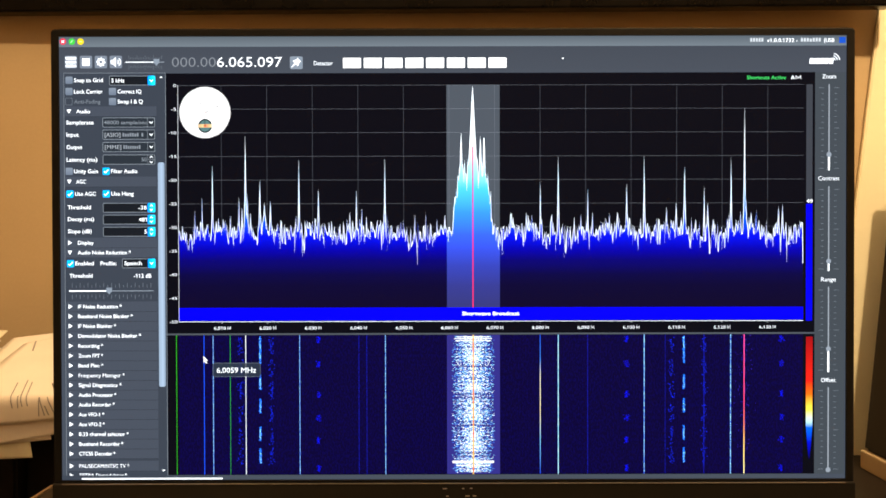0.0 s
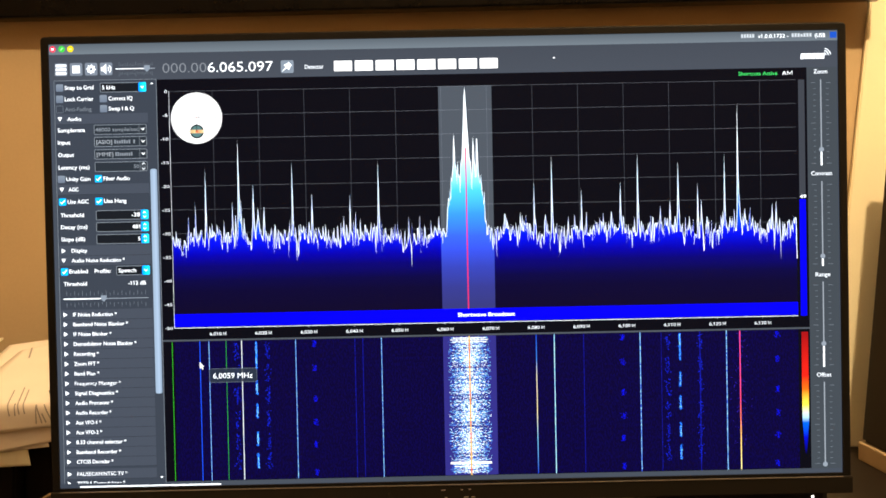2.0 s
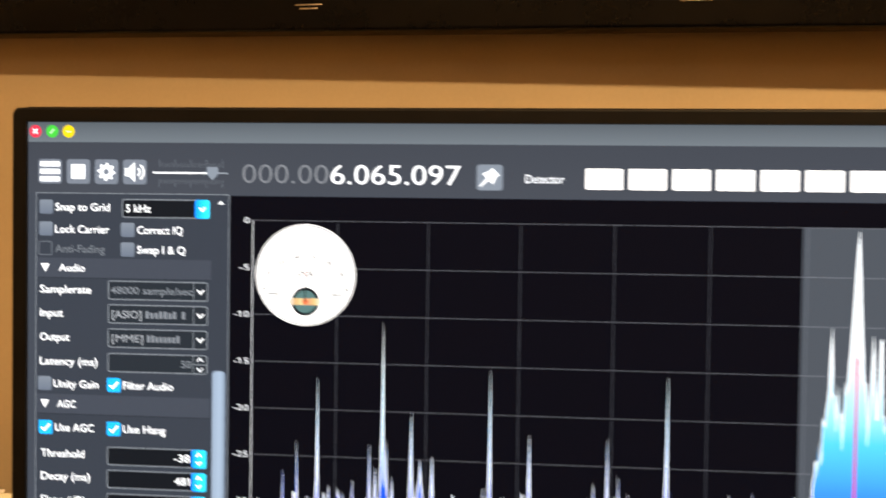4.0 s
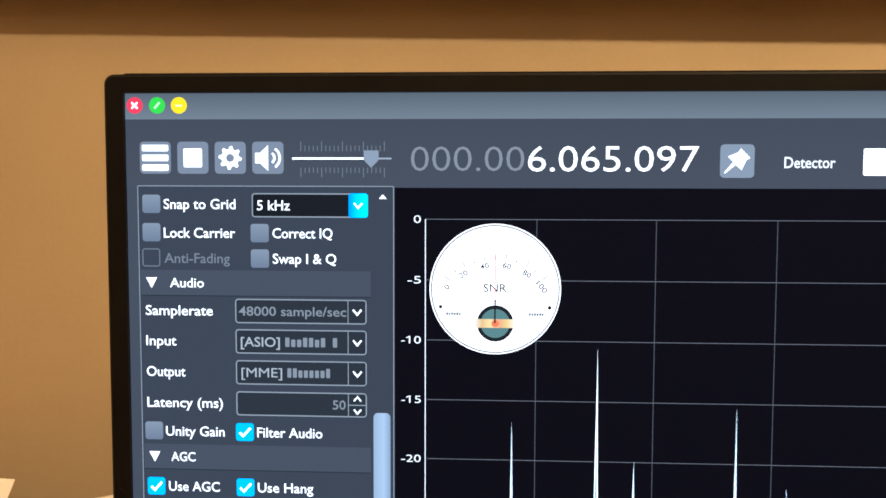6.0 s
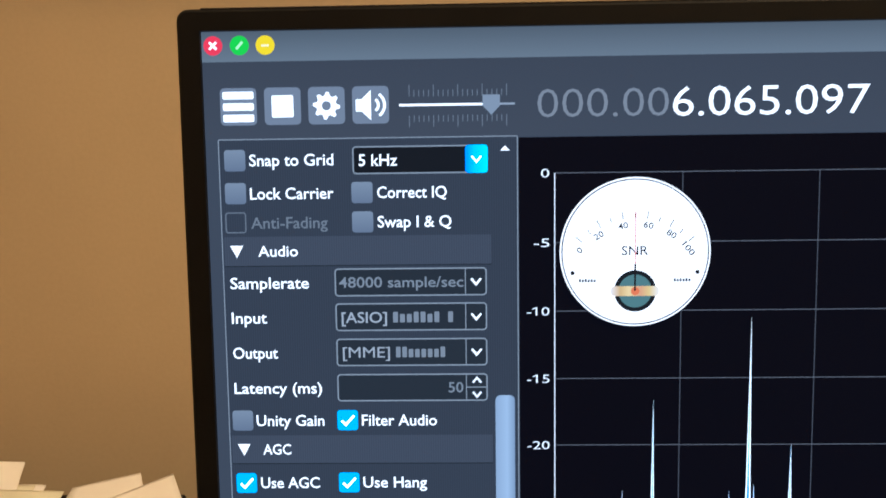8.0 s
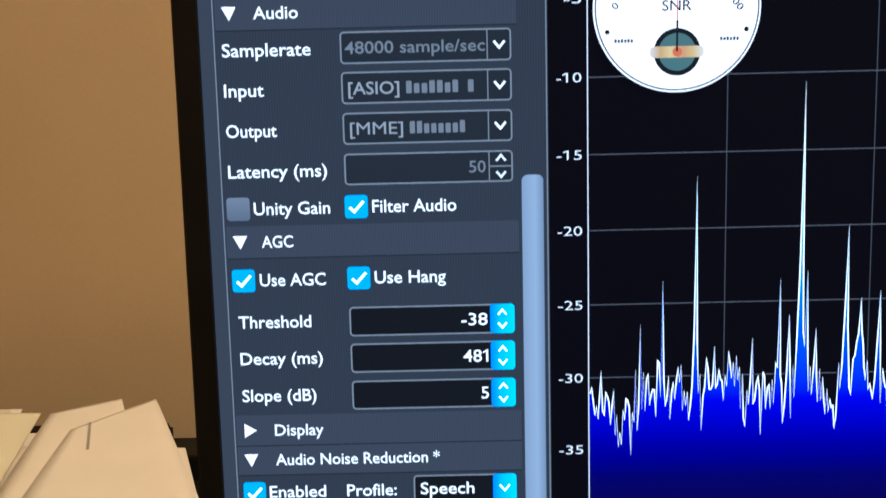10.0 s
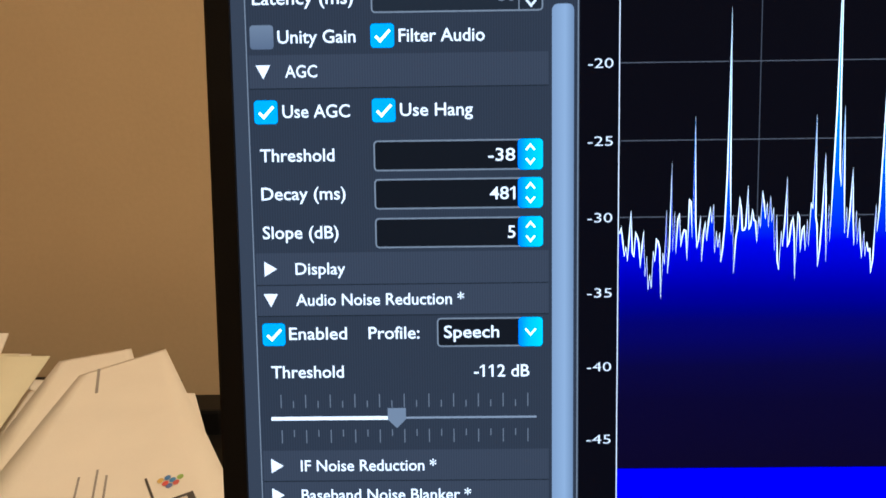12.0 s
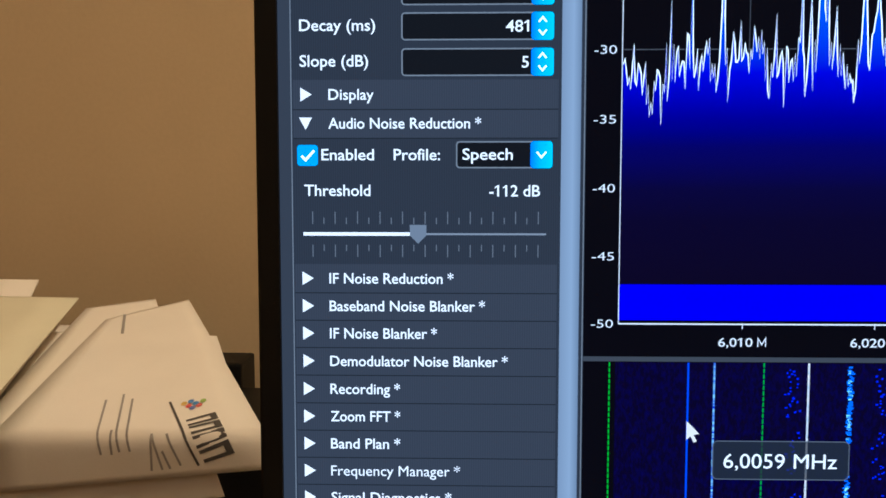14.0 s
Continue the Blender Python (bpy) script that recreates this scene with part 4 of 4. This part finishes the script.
def sheet(name, mat, far_left, far_right, near_right, near_left, lift, label, thick=0.0007):
    """A letter lying on the pile, by its flat corners."""
    nx, ny = 8, 60
    ph = 0.6
    fl, fr, nr, nl = (Vector(c) for c in (far_left, far_right, near_right, near_left))
    grid = {}
    bm = bmesh.new()
    for i in range(nx + 1):
        for j in range(ny + 1):
            p = fl.lerp(fr, i / nx).lerp(nl.lerp(nr, i / nx), j / ny)
            wave = 0.0008 * math.sin(11 * p.x + 17 * p.y + ph)
            q, out = draped(p.x, p.y, lift + wave)
            grid[0, i, j], grid[1, i, j] = bm.verts.new(q), bm.verts.new(q - out * thick)
    for i in range(nx):
        for j in range(ny):
            bm.faces.new((grid[0, i, j], grid[0, i, j + 1], grid[0, i + 1, j + 1], grid[0, i + 1, j]))
            bm.faces.new((grid[1, i, j], grid[1, i + 1, j], grid[1, i + 1, j + 1], grid[1, i, j + 1]))
    rim = [(i, 0) for i in range(nx)] + [(nx, j) for j in range(ny)] + [(i, ny) for i in range(nx, 0, -1)] + [(0, j) for j in range(ny, 0, -1)]
    for k in range(len(rim)):
        a, b = rim[k], rim[(k + 1) % len(rim)]
        bm.faces.new((grid[0, *a], grid[0, *b], grid[1, *b], grid[1, *a]))
    bmesh.ops.recalc_face_normals(bm, faces=bm.faces)
    ob = tagged(part(name, bm, mat, smooth=True), label, "letter", "pile of letters")
    SHEETS[ob.name] = (lift, ph)
    return ob


def print_patch(letter, corners, mat, label=""):
    """A printed mark on a letter, by its flat corners."""
    lift, ph = SHEETS[letter.name]
    bm = bmesh.new()
    f = bm.faces.new([bm.verts.new(draped(x, y, lift + 0.0008 * math.sin(11 * x + 17 * y + ph) + 0.0005)[0]) for x, y in corners])
    bm.normal_update()
    if f.normal.z < 0:
        f.normal_flip()
    ob = part("print_mark", bm, mat, None, label)
    ob.parent = letter
    return ob


def print_stroke(letter, x0, y0, x1, y1, wide, mat, steps=16):
    p, q = Vector((x0, y0)), Vector((x1, y1))
    n = (q - p).normalized()
    n = Vector((-n.y, n.x)) * wide / 2
    bm = bmesh.new()
    lift, ph = SHEETS[letter.name]
    row = []
    for k in range(steps + 1):
        m = p.lerp(q, k / steps)
        row.append([bm.verts.new(draped(c.x, c.y, lift + 0.0008 * math.sin(11 * c.x + 17 * c.y + ph) + 0.0005)[0]) for c in (m + n, m - n)])
    for a, b in zip(row, row[1:]):
        bm.faces.new((a[0], a[1], b[1], b[0]))
    bmesh.ops.recalc_face_normals(bm, faces=bm.faces)
    ob = part("print_mark", bm, mat)
    ob.parent = letter
    return ob


top_letter = sheet("letter", PAPER, (-0.499, 0.378), (-0.4532, 0.418), (-0.3455, 0.2092), (-0.500, 0.1944), 0.0, "white printed letter with a small coloured emblem on top", 0.0006)
sheet("envelope", PAPER, (-0.522, 0.401), (-0.4785, 0.4205), (-0.390, 0.226), (-0.512, 0.206), -0.0008, "white envelope partly covered by the top letter", 0.0005)
sheet("letter", PAPER, (-0.545, 0.365), (-0.4165, 0.3590), (-0.372, 0.250), (-0.508, 0.242), -0.0030, "white letter peeping out under the top letter", 0.0009)
sheet("letter", PAPER, (-0.56, 0.34), (-0.425, 0.330), (-0.377, 0.1925), (-0.515, 0.168), -0.0045, "creased white letter hanging over the tray's front", 0.0007)
sheet("letter", PAPER, (-0.58, 0.33), (-0.440, 0.315), (-0.404, 0.183), (-0.520, 0.172), -0.0060, "white letter folded down over the tray's front", 0.0007)
sheet("letter", CREAMPAPER, (-0.60, 0.34), (-0.455, 0.335), (-0.4235, 0.1645), (-0.530, 0.160), -0.0078, "grey-white letter near the bottom of the pile", 0.0007)
sheet("letter", CREAMPAPER, (-0.745, 0.372), (-0.5092, 0.3598), (-0.4955, 0.222), (-0.70, 0.212), 0.0220, "cream letter lying on the pile of letters", 0.0009)
sheet("envelope", PAPER, (-0.76, 0.405), (-0.5540, 0.3975), (-0.536, 0.335), (-0.72, 0.330), 0.0208, "white envelope lying at the back of the pile", 0.0016)
for k in range(8):
    sheet("letter", (PAPER, CREAMPAPER)[k % 3 == 1], (-0.76, 0.40 - 0.003 * k), (-0.531 - 0.006 * (k % 3), 0.388 - 0.004 * (k % 4)), (-0.512 - 0.005 * (k % 2), 0.226), (-0.73, 0.224), 0.0010 + 0.0022 * k, "white letter inside the pile of letters", 0.0012)
for k in range(5):
    sheet("letter", PAPER, (-0.76, 0.40), (-0.470 - 0.008 * (k % 3), 0.390), (-0.440 - 0.010 * (k % 2), 0.238), (-0.73, 0.236), -0.0095 - 0.004 * k, "white letter at the bottom of the pile", 0.0030)

# ---- things beside and under the monitor ----
board = thing("leaning_board", (0.75, 0.49, 0.75), "tall cream painted board standing against the wall", "board")
bm = bmesh.new()
front = [(0.488, 0.488, 0.75), (1.05, 0.488, 0.75), (1.05, 0.488, 1.78), (0.609, 0.488, 1.78)]
f = [bm.verts.new(p) for p in front]
g = [bm.verts.new((x, y + 0.008, z)) for x, y, z in front]
bm.faces.new(f)
bm.faces.new(g[::-1])
for k in range(4):
    bm.faces.new((f[k], g[k], g[(k + 1) % 4], f[(k + 1) % 4]))
bmesh.ops.recalc_face_normals(bm, faces=bm.faces)
bmesh.ops.bevel(bm, geom=bm.edges[:], offset=0.0015, segments=2, affect="EDGES")
part("panel", bm, BOARD, board)

block = thing("speaker_plinth", (0.61, 0.31, 0.75), "beige block on the desk under a loudspeaker", "plinth")
part("block_body", bm_box(0.504, 0.195, 0.75, 0.72, 0.426, 0.7725, 0.002), BEIGE, block)

speaker = thing("loudspeaker", (0.61, 0.31, 0.7725), "black loudspeaker with tapered sides on a beige block", "loudspeaker")
bm = bmesh.new()
lo = [(0.507, 0.200, 0.7725), (0.715, 0.200, 0.7725), (0.715, 0.424, 0.7725), (0.507, 0.424, 0.7725)]
hi = [(0.543, 0.210, 1.14), (0.679, 0.210, 1.14), (0.679, 0.424, 1.14), (0.543, 0.424, 1.14)]
a, b = [bm.verts.new(p) for p in lo], [bm.verts.new(p) for p in hi]
bm.faces.new(a[::-1])
bm.faces.new(b)
for k in range(4):
    bm.faces.new((a[k], a[(k + 1) % 4], b[(k + 1) % 4], b[k]))
bmesh.ops.bevel(bm, geom=bm.edges[:], offset=0.004, segments=2, affect="EDGES")
part("cabinet", bm, PLASTIC, speaker)
part("grille", bm_box(0.560, 0.196, 0.80, 0.662, 0.2045, 1.1, 0.002), GRILLE, speaker)

# loose things on the desk, seen through the gap under the monitor
folder = thing("paper_folder", (-0.22, 0.05, 0.75), "pale cream paper folder lying under the monitor", "folder")
part("cover", bm_box(-0.352, -0.10, 0.7505, -0.128, 0.27, 0.7545, 0.001), CREAMPAPER, folder)
box = thing("router", (0.28, 0.09, 0.75), "black router with a lit white lamp under the monitor", "router")
part("case", bm_box(0.165, 0.034, 0.75, 0.302, 0.13, 0.834, 0.005), PLASTIC, box)
bm = bmesh.new()
bmesh.ops.create_uvsphere(bm, u_segments=12, v_segments=8, radius=0.001, matrix=Matrix.Translation((0.2890, 0.0335, 0.8215)))
part("status_lamp", bm, glow(255, 250, 240, 3.5), box, "lit white status lamp")
carton = thing("carton", (-0.31, 0.07, 0.75), "small brown cardboard carton with a pale rim", "carton")
part("carton_body", bm_box(-0.358, 0.02, 0.75, -0.316, 0.125, 0.811, 0.001), surface("brown_cardboard", (0.05, 0.038, 0.027), 0.7, vary=0.2, scale=40), carton)
part("carton_rim", bm_box(-0.3605, 0.02, 0.8095, -0.3575, 0.125, 0.8125, 0.0005), surface("pale_cardboard_edge", (0.42, 0.32, 0.21), 0.7), carton)
for k, pts in enumerate(([(-0.098, 0.10, 0.800), (-0.089, 0.095, 0.793), (-0.074, 0.085, 0.782), (-0.058, 0.075, 0.766), (-0.042, 0.07, 0.753)],
                         [(0.116, 0.10, 0.803), (0.108, 0.098, 0.796), (0.101, 0.095, 0.784), (0.097, 0.09, 0.768), (0.097, 0.08, 0.753)],
                         [(0.176, 0.024, 0.812), (0.186, 0.022, 0.806), (0.193, 0.021, 0.796), (0.197, 0.02, 0.776), (0.196, 0.02, 0.753)])):
    ob = tagged(part("cable", tube(pts, 0.0016), REDWIRE, None, smooth=True), "thin red cable hanging behind the monitor", "cable", "red cables")

# print on the top letter
for x0, y0, x1, y1 in ((-0.453, 0.262, -0.4411, 0.2152), (-0.4372, 0.2292, -0.4354, 0.2153), (-0.4453, 0.2687, -0.4313, 0.2168), (-0.4384, 0.2634, -0.4257, 0.2171), (-0.4886, 0.3862, -0.4779, 0.3531),
                       (-0.4150, 0.2265, -0.4141, 0.2071), (-0.4150, 0.2265, -0.4084, 0.2077), (-0.4071, 0.2266, -0.3987, 0.2101), (-0.4087, 0.2175, -0.4042, 0.2083)):
    print_stroke(top_letter, x0, y0, x1, y1, 0.0012 if y0 < 0.3 else 0.0018, GREYINK)
print_stroke(top_letter, -0.4159, 0.2597, -0.3892, 0.2102, 0.0013, INK)
mark = [Vector(c) for c in ((-0.4008, 0.2394), (-0.3872, 0.2484), (-0.3698, 0.2164), (-0.3857, 0.2111))]


def mark_place(along, across):
    return mark[0].lerp(mark[3], along).lerp(mark[1].lerp(mark[2], along), across)


# the maker's name as four open plain block shapes: two bars and a web
for k in range(4):
    a0, a1 = 0.255 * k, 0.255 * k + 0.215
    p = [mark_place(a0, 0), mark_place(a0, 1), mark_place(a1, 1), mark_place(a1, 0)]
    for a, b in ((0.0, 0.26), (0.74, 1.0)):
        print_patch(top_letter, [tuple(p[0].lerp(p[3], a)), tuple(p[1].lerp(p[2], a)), tuple(p[1].lerp(p[2], b)), tuple(p[0].lerp(p[3], b))], INK)
    print_patch(top_letter, [tuple(p[0].lerp(p[1], 0.78)), tuple(p[1]), tuple(p[2]), tuple(p[3].lerp(p[2], 0.78))], INK)
for dx, dy, c in ((-0.0090, 0.0005, (0.75, 0.5, 0.12)), (-0.0048, 0.0032, (0.1, 0.25, 0.6)), (-0.0005, 0.0012, (0.1, 0.3, 0.65)), (-0.0010, -0.0040, (0.15, 0.2, 0.5)), (-0.0045, -0.0020, (0.7, 0.12, 0.1)), (0.0040, 0.0040, (0.35, 0.5, 0.12)), (0.0028, -0.0010, (0.7, 0.15, 0.12))):
    x, y = -0.4005 + dx * 0.75, 0.2572 + dy
    print_patch(top_letter, [(x + 0.0017 * math.cos(k * math.tau / 10), y + 0.0023 * math.sin(k * math.tau / 10)) for k in range(10)], surface("emblem_print", c, 0.7), "coloured emblem dot")
